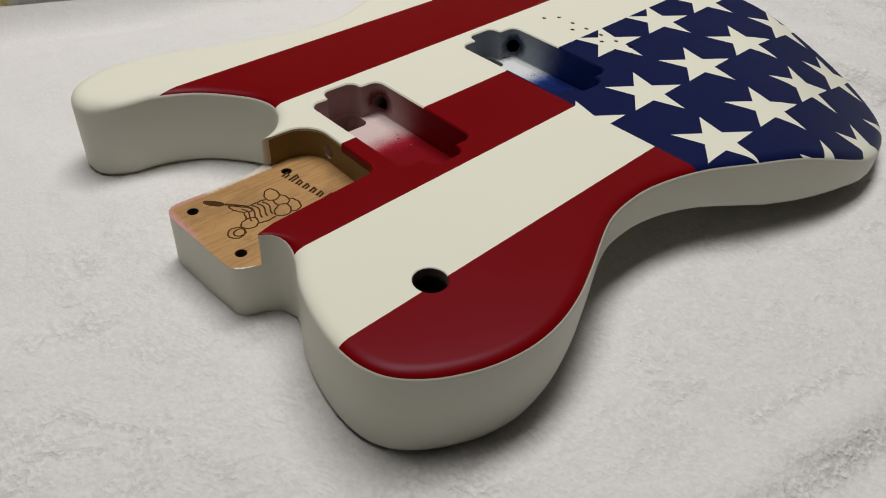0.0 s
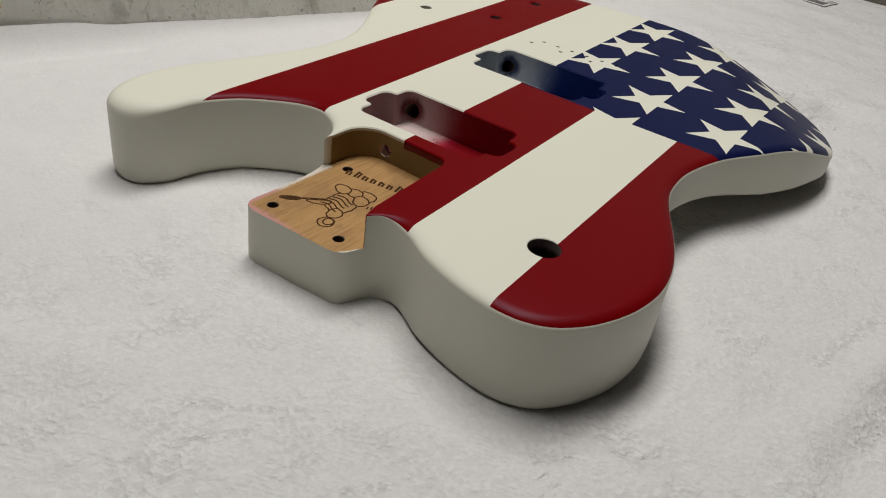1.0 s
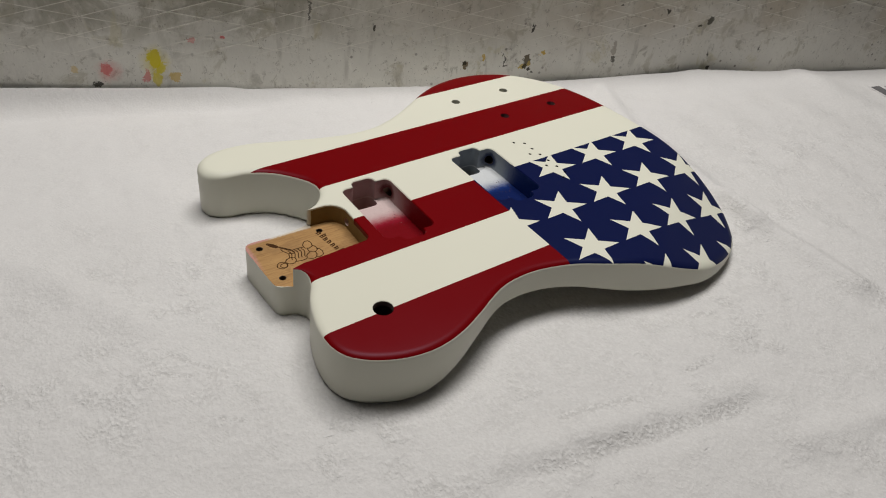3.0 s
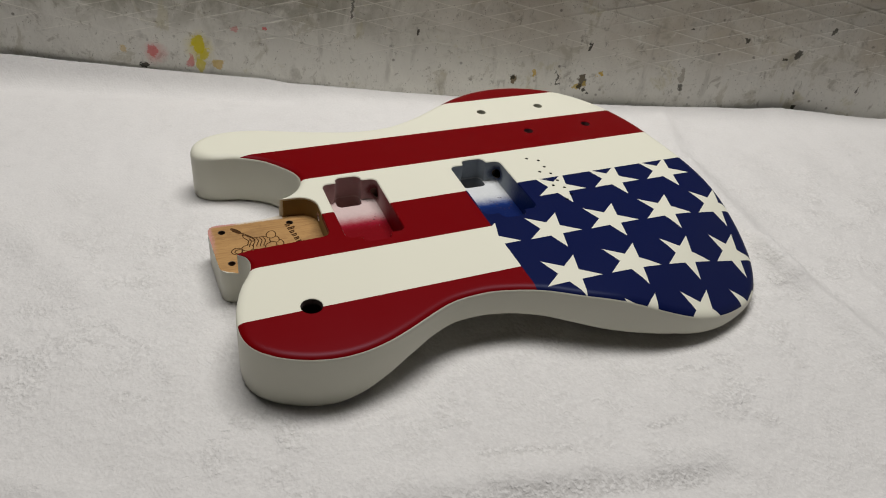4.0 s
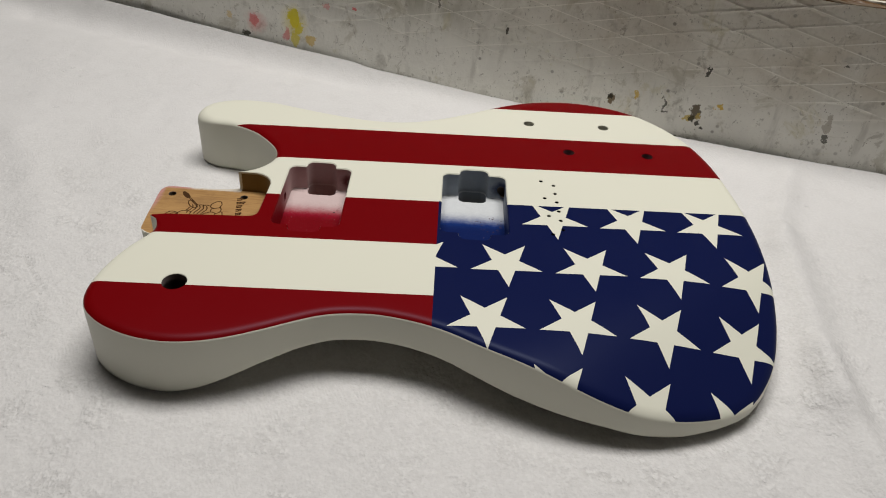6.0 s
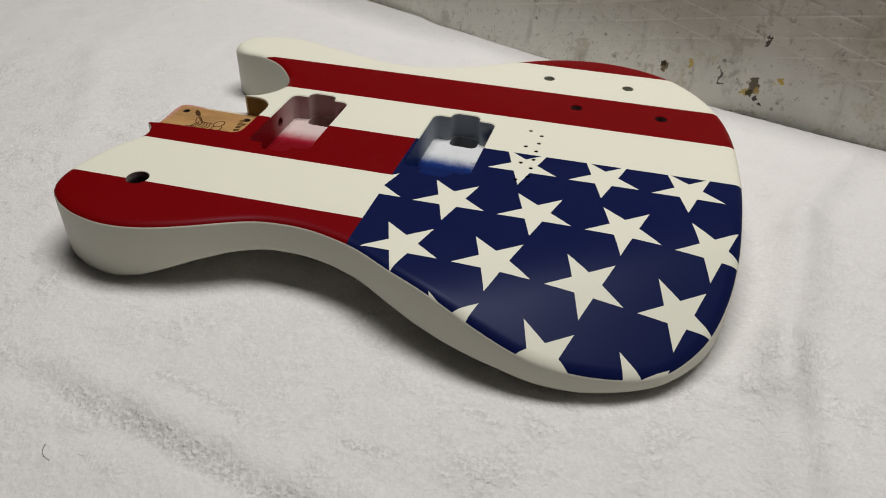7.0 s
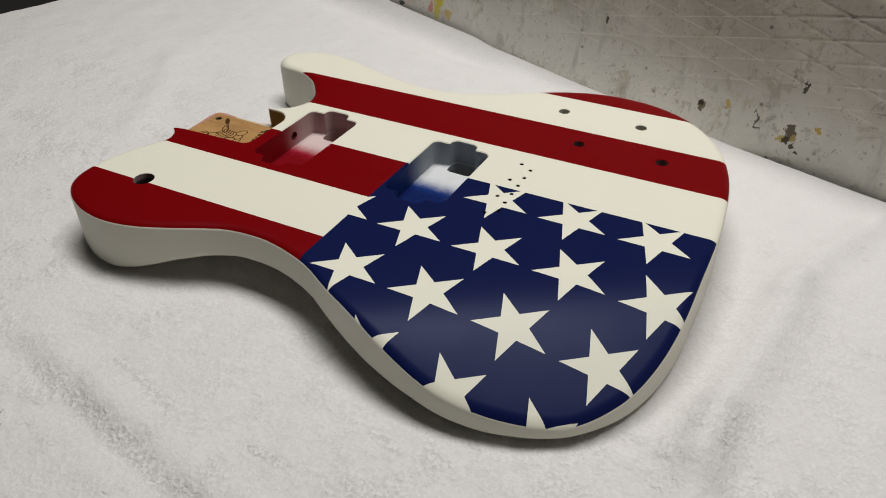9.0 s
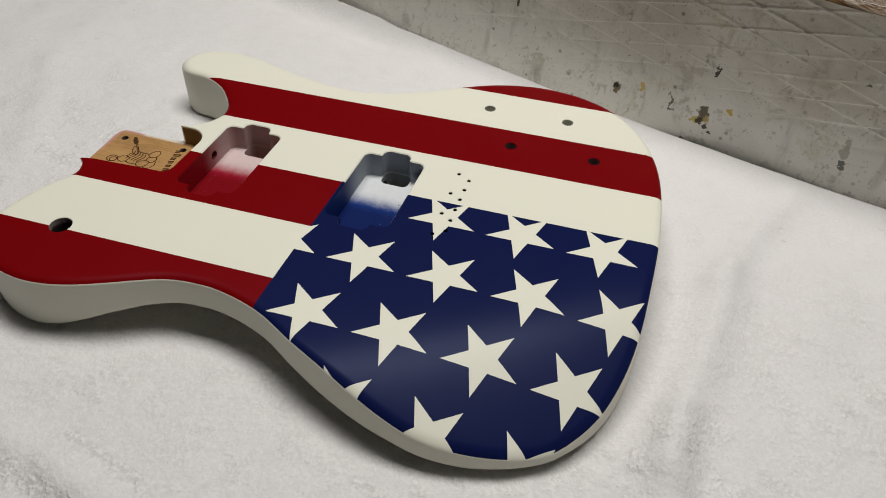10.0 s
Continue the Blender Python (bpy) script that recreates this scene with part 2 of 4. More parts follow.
def make_towel():
    """Cropped terry: smooth nap with patches combed into short strokes, small dimples and creases."""
    m = Mat("white_terry_cloth", rough=0.95, spec=0.12)
    x, y, z = m.xyz()

    def strokes(turn, scale, seed):
        ca, sa = math.cos(turn), math.sin(turn)
        u, v = x * ca + y * sa, (y * ca - x * sa) * 0.33
        return m.noise(scale, 1.5, 0.5, m.vec(u + seed, v, z), 0.35)

    def u_row(p, q):
        return p * 0.93 + q * 0.37
    a, b, d = strokes(-1.0, 520, 0.0), strokes(-1.45, 440, 3.0), strokes(-0.3, 480, 7.0)
    pick, pick2 = m.noise(17, 2).step(0.44, 0.56), m.noise(21, 2, vector=m.vec(x + 5.0, y, z)).step(0.50, 0.60)
    nap = a * (1 - pick) + b * pick
    nap = nap * (1 - pick2) + d * pick2
    ruffled = m.noise(30, 3, 0.6).step(0.46, 0.64)
    tuft = m.noise(250, 2, 0.45, distort=0.3)
    rough_zone = m.noise(13, 2, vector=m.vec(x + 2.0, y, z)).step(0.40, 0.62)
    fine = m.noise(560, 2, 0.55)
    wx, wy = x + m.noise(190, 3) * 0.010, y + m.noise(190, 3, vector=m.vec(x + 9.0, y, z)) * 0.010
    pit = m.cells(75, vector=m.vec(wx * 0.8, wy * 1.5, z)).step(0.24, 0.0) * m.noise(24, 2).step(0.55, 0.68)
    # rows of loops that show through in patches
    rows = ((u_row(x, y) + m.noise(60, 2) * 0.006) * (2 * math.pi / 0.0021)).op("SINE") * m.noise(48, 2, vector=m.vec(x + 4.0, y, z)).step(0.56, 0.68)
    clump = m.noise(105, 3, 0.5, distort=0.3)
    # pale rounded tufts standing on the greyer ground weave
    grain = m.noise(430, 1, 0.4, m.vec(x, y * 0.8, z), 0.2).step(0.36, 0.70)
    speckle = m.noise(210, 2, 0.5, m.vec(x + 6.0, y, z), 0.3).step(0.34, 0.70)
    # the pile parts along folds and creases; their shade is greyed into the colour
    shaded_parting = None
    for ax, ay, bx, by, width in SHADED_PARTINGS:
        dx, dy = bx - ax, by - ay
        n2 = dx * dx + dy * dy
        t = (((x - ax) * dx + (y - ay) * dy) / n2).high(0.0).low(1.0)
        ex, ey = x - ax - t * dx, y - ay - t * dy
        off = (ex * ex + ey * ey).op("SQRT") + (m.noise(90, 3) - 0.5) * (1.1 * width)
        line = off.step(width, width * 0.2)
        shaded_parting = line if shaded_parting is None else shaded_parting.high(line)
    texture_fade = (y + x * 0.1 + m.noise(8, 2) * 0.12 - 0.06).step(0.0, 0.14)        # pile texture fades towards the lining
    worn = (ruffled * (rough_zone * 0.35 + 0.15) + 0.24) * (1 - texture_fade * 0.75)
    worn = worn.high(shaded_parting * 0.95)
    c = m.mix(m.noise(9, 4), (0.618, 0.602, 0.596), (0.680, 0.665, 0.661))
    c = m.mix(m.noise(60, 4, 0.6).step(0.45, 0.75) * 0.15, c, (0.55, 0.53, 0.52))
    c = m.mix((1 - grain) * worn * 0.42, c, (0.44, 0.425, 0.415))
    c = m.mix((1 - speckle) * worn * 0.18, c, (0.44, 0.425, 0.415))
    c = m.mix(grain * worn * 0.3, c, (0.78, 0.77, 0.765))
    c = m.mix((fine - 0.52).high(0.0) * 0.4, c, (0.49, 0.475, 0.465))
    c = m.mix(0.28, c, m.mix(m.noise(620, 2, 0.55), (0.74, 0.74, 0.74), (1.26, 1.26, 1.26)), "MULTIPLY")
    m.colour(c)
    m.bsdf.inputs["Sheen Weight"].default_value = 0.2
    m.bsdf.inputs["Sheen Roughness"].default_value = 0.6
    m.bump(m.noise(75, 3, 0.5) * (1 - texture_fade * 0.6), 0.0030, 0.45)
    m.bump(pit * -1, 0.0012, 0.6)
    m.bump(shaded_parting * -1, 0.0012, 0.4)
    m.bump(clump * (1 - texture_fade * 0.7), 0.0022, 0.32)
    m.bump(speckle * worn, 0.0016, 0.28)
    m.bump(grain * worn, 0.0010, 0.42)
    m.bump(rows, 0.0003, 0.18)
    m.bump(tuft * (ruffled * rough_zone * 0.85 + 0.20) * (1 - texture_fade * 0.65), 0.0016, 0.55)
    m.bump(nap * (ruffled * 0.95 + 0.05) * (1 - texture_fade * 0.65), 0.0009, 0.3)
    m.bump(fine * (1 - texture_fade * 0.5), 0.0009, 0.36)
    return m.m


WALL_RIB_A, WALL_RIB_B = (0.25, 0.0768, 0.0170), (-0.215, 0.1395, 0.0205)


def make_wall():
    """Spray-booth lining: grey-white coated sheet, soiled, with drips and splashes of old paint. x runs along it, z up."""
    m = Mat("overspray_coated_sheet", rough=0.6, spec=0.22)
    x, y, z = m.xyz()
    warp = m.noise(45, 3) * 0.012 - 0.006
    warp2 = m.noise(170, 4, 0.7) * 0.012 - 0.006
    wx, wz = x + warp + warp2, z + m.noise(110, 4, 0.7, vector=m.vec(x + 3.0, z, 0.0)) * 0.016 - 0.008
    c = m.mix(m.noise(7, 4), (0.57, 0.558, 0.52), (0.74, 0.730, 0.690))
    # light on the sheet's foot is put into the colour: darker, browner upwards
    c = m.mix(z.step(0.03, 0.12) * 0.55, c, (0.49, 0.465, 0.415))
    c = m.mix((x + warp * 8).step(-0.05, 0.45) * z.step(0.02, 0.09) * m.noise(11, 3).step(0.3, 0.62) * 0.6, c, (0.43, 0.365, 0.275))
    blot = m.noise(38, 4, 0.65).step(0.56, 0.72)
    c = m.mix(blot * 0.45, c, (0.24, 0.225, 0.19))
    streak = m.noise(60, 4, 0.6, m.vec(x, 0.0, z * 0.18)).step(0.58, 0.74)
    c = m.mix(streak * 0.35, c, (0.20, 0.18, 0.15))
    speck = m.cells(75).step(0.16, 0.07) * m.noise(16, 2).step(0.42, 0.6)
    c = m.mix(speck * 0.75, c, (0.10, 0.09, 0.075))
    for shift, size, low, amount, tone in ((2.0, 150, 0.46, 0.7, (0.11, 0.10, 0.085)), (5.0, 330, 0.44, 0.55, (0.15, 0.13, 0.11)), (8.0, 110, 0.56, 0.6, (0.30, 0.25, 0.15))):
        spot = m.cells(size, vector=m.vec(x * 1.15 + shift, 0.0, z)).step(0.15, 0.05) * m.noise(22, 3, vector=m.vec(x + shift, 0.0, z)).step(low, low + 0.12)
        c = m.mix(spot * amount, c, tone)
    smear = m.noise(85, 4, 0.7, m.vec(x * 1.4, 0.0, z * 0.7), 0.8).step(0.60, 0.70) * m.noise(12, 2, vector=m.vec(x + 6.0, 0.0, z)).step(0.45, 0.6)
    c = m.mix(smear * 0.45, c, (0.20, 0.18, 0.145))
    pale = m.noise(50, 4, 0.7, m.vec(x, 3.0, z * 0.6), 0.5).step(0.60, 0.68)
    c = m.mix(pale * 0.45, c, (0.74, 0.73, 0.68))
    cloud = m.noise(9, 3, 0.6, m.vec(x * 1.2 + z * 0.9, 5.0, z * 1.2)).step(0.46, 0.62)
    c = m.mix(cloud * 0.35, c, (0.76, 0.75, 0.70))
    fine = m.cells(240).step(0.18, 0.08) * m.noise(30, 2).step(0.45, 0.6)
    c = m.mix(fine * 0.55, c, (0.13, 0.11, 0.10))
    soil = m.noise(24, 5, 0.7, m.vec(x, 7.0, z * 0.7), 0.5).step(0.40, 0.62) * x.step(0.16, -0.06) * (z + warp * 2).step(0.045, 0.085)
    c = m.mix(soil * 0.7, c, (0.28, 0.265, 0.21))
    ribs = None
    for slope, base, pitch in (WALL_RIB_A, WALL_RIB_B):
        d = ((z - x * slope - (base - 0.5 * pitch)).mod(pitch) - 0.5 * pitch).abs()
        rib = d.step(0.0007, 0.0002)
        ribs = rib if ribs is None else ribs.high(rib)
    c = m.mix(ribs * z.step(0.034, 0.054) * m.noise(25, 2).step(0.34, 0.54) * 0.65, c, (0.78, 0.76, 0.71))
    # dirt that settled in blotches, ochre and grey
    for shift, size, low, amount, tone in ((11.0, 28, 0.56, 0.45, (0.36, 0.33, 0.25)), (13.0, 70, 0.58, 0.5, (0.27, 0.245, 0.20)), (17.0, 150, 0.60, 0.5, (0.17, 0.155, 0.12)), (19.0, 26, 0.60, 0.35, (0.46, 0.42, 0.24))):
        blotch = m.noise(size, 5, 0.7, m.vec(x + shift, 0.0, z * 0.8), 0.6).step(low, low + 0.09)
        c = m.mix(blotch * amount, c, tone)

    def splash(s, h, rs, rh, paint, amount=0.9, hard=0.74):
        nonlocal c
        d = (((wx - s) / rs) * ((wx - s) / rs) + ((wz - h) / rh) * ((wz - h) / rh)).op("SQRT")
        c = m.mix(d.step(0.95, hard) * amount, c, paint)
    yellow, red, orange, dark, brown = (0.62, 0.52, 0.008), (0.60, 0.13, 0.13), (0.55, 0.36, 0.04), (0.030, 0.026, 0.017), (0.13, 0.085, 0.035)
    splash(-0.169, 0.036, 0.0190, 0.0260, yellow, 0.45, 0.2)
    splash(-0.170, 0.041, 0.0082, 0.0125, yellow)
    splash(-0.163, 0.031, 0.0050, 0.0080, yellow, 0.8)
    splash(-0.168, 0.020, 0.0050, 0.0085, yellow, 0.7)
    splash(-0.214, 0.030, 0.0160, 0.0170, red, 0.45, 0.1)
    splash(-0.217, 0.032, 0.0060, 0.0075, red, 0.75)
    splash(-0.178, 0.021, 0.0038, 0.0080, red, 0.7)
    splash(-0.152, 0.021, 0.0060, 0.0050, orange, 0.7)
    splash(-0.224, 0.016, 0.0065, 0.0032, dark)
    splash(-0.102, 0.062, 0.0026, 0.0026, red)
    splash(-0.131, 0.059, 0.0042, 0.0030, red, 0.5)
    splash(-0.246, 0.033, 0.0042, 0.0042, orange, 0.5)
    splash(0.2405, 0.0262, 0.0066, 0.0078, (0.085, 0.060, 0.028), 0.9)
    splash(0.2350, 0.0200, 0.0046, 0.0034, (0.50, 0.37, 0.08), 0.85)
    splash(0.2430, 0.0225, 0.0030, 0.0046, (0.45, 0.33, 0.10), 0.85)
    splash(0.2375, 0.0200, 0.0020, 0.0036, dark, 0.9)
    splash(0.2435, 0.0165, 0.0044, 0.0016, dark, 0.9)
    splash(0.2485, 0.0125, 0.0028, 0.0018, dark, 0.9)
    splash(0.259, 0.035, 0.0042, 0.0032, orange)
    splash(0.163, 0.025, 0.0036, 0.0062, brown)
    splash(0.162, 0.028, 0.0020, 0.0035, dark)
    splash(0.187, 0.034, 0.0020, 0.0052, orange, 0.8)
    splash(0.211, 0.023, 0.0046, 0.0020, dark, 0.8)
    splash(0.210, 0.030, 0.0016, 0.0080, dark, 0.8)
    splash(0.056, 0.070, 0.0022, 0.0035, dark)
    splash(-0.013, 0.090, 0.0018, 0.0120, dark, 0.7)
    splash(0.409, 0.085, 0.0028, 0.0040, dark)
    splash(0.345, 0.094, 0.0030, 0.0020, dark, 0.8)
    splash(0.242, 0.066, 0.0018, 0.0040, dark)
    splash(0.350, 0.028, 0.0030, 0.0028, dark, 0.8)
    splash(0.348, 0.040, 0.0040, 0.0100, brown, 0.45)
    splash(0.474, 0.072, 0.0052, 0.0040, dark, 0.85)
    splash(0.462, 0.066, 0.0022, 0.0018, dark)
    splash(0.505, 0.100, 0.0024, 0.0060, dark, 0.8)
    splash(0.486, 0.028, 0.0016, 0.0030, dark)
    splash(0.491, 0.010, 0.0024, 0.0034, dark)
    splash(0.556, 0.036, 0.0014, 0.0042, dark, 0.8)
    c = m.mix(1.0, c, (1.08, 1.07, 1.05), "MULTIPLY")
    m.colour(c)
    m.rough(m.noise(30, 3) * 0.25 + 0.42)
    m.bump(m.noise(38, 3), 0.0030, 0.5)
    m.bump(m.noise(160, 4, 0.65), 0.0011, 0.8)
    return m.m


def make_film():
    """Crumpled brown-tinted plastic film: dark folds, pale creases painted in as glints, sharp gloss."""
    m = Mat("brown_masking_film", rough=0.3, spec=0.22)
    x, y, z = m.xyz()
    crease = m.noise(38, 4, 0.6, m.vec(x * 0.45, y, z), 1.2)
    c = m.mix(m.noise(16, 4), (0.050, 0.024, 0.008), (0.16, 0.085, 0.034))
    c = m.mix(m.noise(70, 4, 0.7, m.vec(x * 0.6, y, z), 0.8).step(0.50, 0.64) * 0.5, c, (0.22, 0.155, 0.09))
    c = m.mix(crease.step(0.62, 0.68) * 0.5, c, (0.30, 0.25, 0.19))
    m.colour(c)
    m.rough(m.noise(60, 3) * 0.3 + 0.2)
    m.bump(crease, 0.004, 0.7)
    m.bump(m.noise(120, 3, 0.5, m.vec(x * 0.5, y, z), 0.8), 0.0018, 0.6)
    return m.m


FLAG, SIDE, WOOD = make_flag(), make_cream(), make_wood()
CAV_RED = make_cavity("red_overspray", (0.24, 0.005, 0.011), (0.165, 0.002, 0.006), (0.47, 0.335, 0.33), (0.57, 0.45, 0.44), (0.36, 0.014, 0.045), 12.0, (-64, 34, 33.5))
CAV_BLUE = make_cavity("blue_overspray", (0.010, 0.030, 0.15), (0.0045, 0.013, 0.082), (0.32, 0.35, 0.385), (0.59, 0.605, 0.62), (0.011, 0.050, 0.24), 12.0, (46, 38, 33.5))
BORE = make_plain("drilled_wood", (0.10, 0.07, 0.05), (0.20, 0.15, 0.11), 300, 0.8)
# bore paled to the tone of a lit hole; for the cream control holes
LIT_BORE = make_plain("lit_grey_bore", (0.36, 0.35, 0.30), (0.55, 0.54, 0.47), 260, 0.7)
# near-black bore: the small holes' shade is put into its colour
DEEP_BORE = make_plain("shaded_deep_bore", (0.012, 0.010, 0.008), (0.035, 0.028, 0.022), 300, 0.9)
MAUVE_BORE = make_plain("red_dusted_bore", (0.10, 0.055, 0.06), (0.19, 0.12, 0.125), 260, 0.7)
BURN = make_plain("burned_brown_line", (0.032, 0.014, 0.005), (0.085, 0.038, 0.014), 500, 0.9, 0.0001, 0.1)
TOWEL, LINING, FILM = make_towel(), make_wall(), make_film()
BENCH = make_plain("worn_grey_bench", (0.060, 0.052, 0.042), (0.13, 0.112, 0.09), 14, 0.7)
PLASTER = make_plain("dark_unseen_wall_paint", (0.045, 0.044, 0.042), (0.08, 0.078, 0.075), 6, 0.9)
PALE_BORE = make_channel()
SWITCH_BORE = make_switch_bore()
INK_DARK = make_plain("dark_fibre", (0.02, 0.018, 0.016), (0.04, 0.036, 0.03), 400, 0.6)
INK = make_plain("faded_grey_print", (0.09, 0.087, 0.09), (0.17, 0.165, 0.168), 200, 0.8)
REFLECTOR_PLASTER = make_plain("pale_reflector_paint", (0.68, 0.67, 0.65), (0.78, 0.77, 0.75), 6, 0.9)
INK_FAINT = make_plain("worn_grey_print", (0.30, 0.29, 0.29), (0.42, 0.41, 0.41), 200, 0.8)
CEIL = make_plain("ceiling_paint", (0.16, 0.157, 0.15), (0.22, 0.216, 0.208), 6, 0.9)
CONCRETE = make_plain("concrete", (0.20, 0.195, 0.185), (0.30, 0.29, 0.275), 9, 0.85)

# ---- mesh helpers ----


def mesh_object(name, verts, faces, mats, parent=None, smooth=False, index=None, sharp=None):
    me = bpy.data.meshes.new(name)
    me.from_pydata([tuple(v) for v in verts], [], faces)
    for m in mats:
        me.materials.append(m)
    if index is not None:
        me.polygons.foreach_set("material_index", index)
    if smooth:
        me.polygons.foreach_set("use_smooth", [True] * len(me.polygons))
        if sharp:
            me.set_sharp_from_angle(angle=radians(sharp))
    me.update()
    ob = new(name, me)
    ob.parent = parent
    return ob


def box(name, lo, hi, mat, parent=None, bevel=0.0):
    bm = bmesh.new()
    bmesh.ops.create_cube(bm, size=1, matrix=Matrix.LocRotScale([(a + b) / 2 for a, b in zip(lo, hi)], None, [b - a for a, b in zip(lo, hi)]))
    if bevel:
        bmesh.ops.bevel(bm, geom=bm.edges[:], offset=bevel, segments=2, affect="EDGES")
    me = bpy.data.meshes.new(name)
    bm.to_mesh(me)
    bm.free()
    me.materials.append(mat)
    ob = new(name, me)
    ob.parent = parent
    return ob


def spline(points, per):
    """A closed, centripetal curve through the points."""
    p = np.array(points, float)
    out = []
    for a, b, c, d in zip(np.roll(p, 1, 0), p, np.roll(p, -1, 0), np.roll(p, -2, 0)):
        t0, t1 = 0.0, np.sqrt(np.linalg.norm(b - a))
        t2 = t1 + np.sqrt(np.linalg.norm(c - b))
        t3 = t2 + np.sqrt(np.linalg.norm(d - c))
        for t in np.linspace(t1, t2, per, endpoint=False):
            a1, a2, a3 = ((t1 - t) * a + t * b) / t1, ((t2 - t) * b + (t - t1) * c) / (t2 - t1), ((t3 - t) * c + (t - t2) * d) / (t3 - t2)
            b1, b2 = ((t2 - t) * a1 + t * a2) / t2, ((t3 - t) * a2 + (t - t1) * a3) / (t3 - t1)
            out.append(((t2 - t) * b1 + (t - t1) * b2) / (t2 - t1))
    return np.array(out)


def even(loop, n):
    """n points at even steps along a closed loop."""
    ring = np.vstack([loop, loop[:1]])
    s = np.concatenate([[0], np.cumsum(np.linalg.norm(np.diff(ring, axis=0), axis=1))])
    u = np.linspace(0, s[-1], n, endpoint=False)
    return np.stack([np.interp(u, s, ring[:, k]) for k in (0, 1)], 1)


def inward(loop):
    """Unit normals to the inside of an anticlockwise loop."""
    t = np.roll(loop, -1, 0) - np.roll(loop, 1, 0)
    t /= np.linalg.norm(t, axis=1)[:, None]
    return np.stack([-t[:, 1], t[:, 0]], 1)


def inside(points, loop):
    x, y = points[:, 0][:, None], points[:, 1][:, None]
    x1, y1 = loop[:, 0][None], loop[:, 1][None]
    x2, y2 = np.roll(loop[:, 0], -1)[None], np.roll(loop[:, 1], -1)[None]
    cross = ((y1 > y) != (y2 > y)) & (x < (x2 - x1) * (y - y1) / (y2 - y1 + 1e-12) + x1)
    return cross.sum(1) % 2 == 1


def rounded(points, per=6):
    """A polygon of (x, y, corner radius), its corners rounded, anticlockwise."""
    out = []
    for (ax, ay, _), (bx, by, r), (cx, cy, _) in zip(points[-1:] + points[:-1], points, points[1:] + points[:1]):
        b, u, v = Vector((bx, by)), Vector((ax - bx, ay - by)).normalized(), Vector((cx - bx, cy - by)).normalized()
        if r <= 0:
            out.append((bx, by))
            continue
        half = u.angle(v) / 2
        reach = r / math.tan(half)
        mid = b + (u + v).normalized() * (r / math.sin(half))
        p, q = b + u * reach - mid, b + v * reach - mid
        for k in range(per + 1):
            d = p.lerp(q, k / per)
            out.append(tuple(mid + d.normalized() * r))
    return np.array(out)


def loft(rings, index=None, mats=()):
    """Verts, faces and material numbers of a closed solid lofted through rings of (loop, z or list of z), bottom to top."""
    n = len(rings[0][0])
    verts, faces, numbers = [], [], []
    for loop, z in rings:
        zs = np.broadcast_to(z, n)
        verts += [(p[0], p[1], h) for p, h in zip(loop, zs)]
    for r in range(len(rings) - 1):
        for k in range(n):
            a, b = r * n + k, r * n + (k + 1) % n
            faces.append((a, b, b + n, a + n))
            numbers.append(index[r] if index else 0)
    faces.append(tuple(range(n))[::-1])
    numbers.append(index[-2] if index else 0)
    faces.append(tuple(range((len(rings) - 1) * n, len(rings) * n)))
    numbers.append(index[-1] if index else 0)
    return verts, faces, numbers


MM = 0.001
TOP = 0.0445


# ---- the room round the bench ----
def soft(v, w):
    return np.logaddexp(0, v / w) * w


def ridge(x, y, ax, ay, bx, by, height, width):
    """A fold in cloth along a line from a to b."""
    dx, dy = bx - ax, by - ay
    n2 = dx * dx + dy * dy
    u = np.clip(((x - ax) * dx + (y - ay) * dy) / n2, -0.15, 1.15)
    d2 = (x - ax - u * dx) ** 2 + (y - ay - u * dy) ** 2
    return height * np.exp(-d2 / (width * width))


def lumps(x, y, scale, seed):
    rng = np.random.RandomState(seed)
    total = np.zeros_like(x)
    for k in range(26):
        a, f, ph = rng.uniform(0, 2 * np.pi), scale * rng.uniform(0.6, 1.7), rng.uniform(0, 2 * np.pi)
        total += np.sin(f * (x * np.cos(a) + y * np.sin(a)) + ph)
    return total / 26 ** 0.5


WALL_TURN = math.degrees(math.atan(-0.3305))
WALL_AT = Matrix.Translation((0, 0.2827, 0)) @ Matrix.Rotation(radians(WALL_TURN), 4, "Z")


def towel_height(x, y):
    z = 0.0014 + 0.0009 * lumps(x, y, 28, 3) + 0.0005 * lumps(x, y, 75, 4) + 0.00022 * lumps(x, y, 210, 5)
    z = z + 0.0007 * lumps(x * 1.3 + 0.5 * y, 0.45 * y - 0.3 * x, 60, 6) * np.clip((0.15 - y) / 0.12, 0, 1) * np.clip((x + 0.1) / 0.2, 0, 1)           # slack waves across the cloth
    gap = 0.2827 - 0.3305 * x - y           # distance to the lining
    z = 0.0014 + (z - 0.0014) * (0.25 + 0.75 * np.clip(gap / 0.12, 0, 1))
    z = z + np.interp(x, [-0.02, 0.12, 0.32, 0.40], [0.0065, 0.0030, 0.0018, 0.0040]) * np.exp(-(gap / 0.016) ** 2) * (1 + 0.35 * np.sin(9 * x + 0.6))
    z = z + 0.012 * np.clip((0.02 - x) / 0.3, 0, 1.2) * np.exp(-(gap / 0.018) ** 2)
    z = z + 0.008 * np.exp(-((x - 0.40) / 0.14) ** 2) * np.exp(-(gap / 0.03) ** 2)
    z = z - 0.0045 * np.exp(-((gap - 0.004) / 0.0045) ** 2)          # the very edge tucks down against the lining
    for f in TOWEL_FOLDS:
        z = z + ridge(x, y, *f)
    calm = np.exp(-(np.maximum(np.hypot((x - 0.01) / 1.15, y) - 0.13, 0) / 0.05) ** 2)
    return z * (1 - 0.75 * calm) + 0.0008 * calm


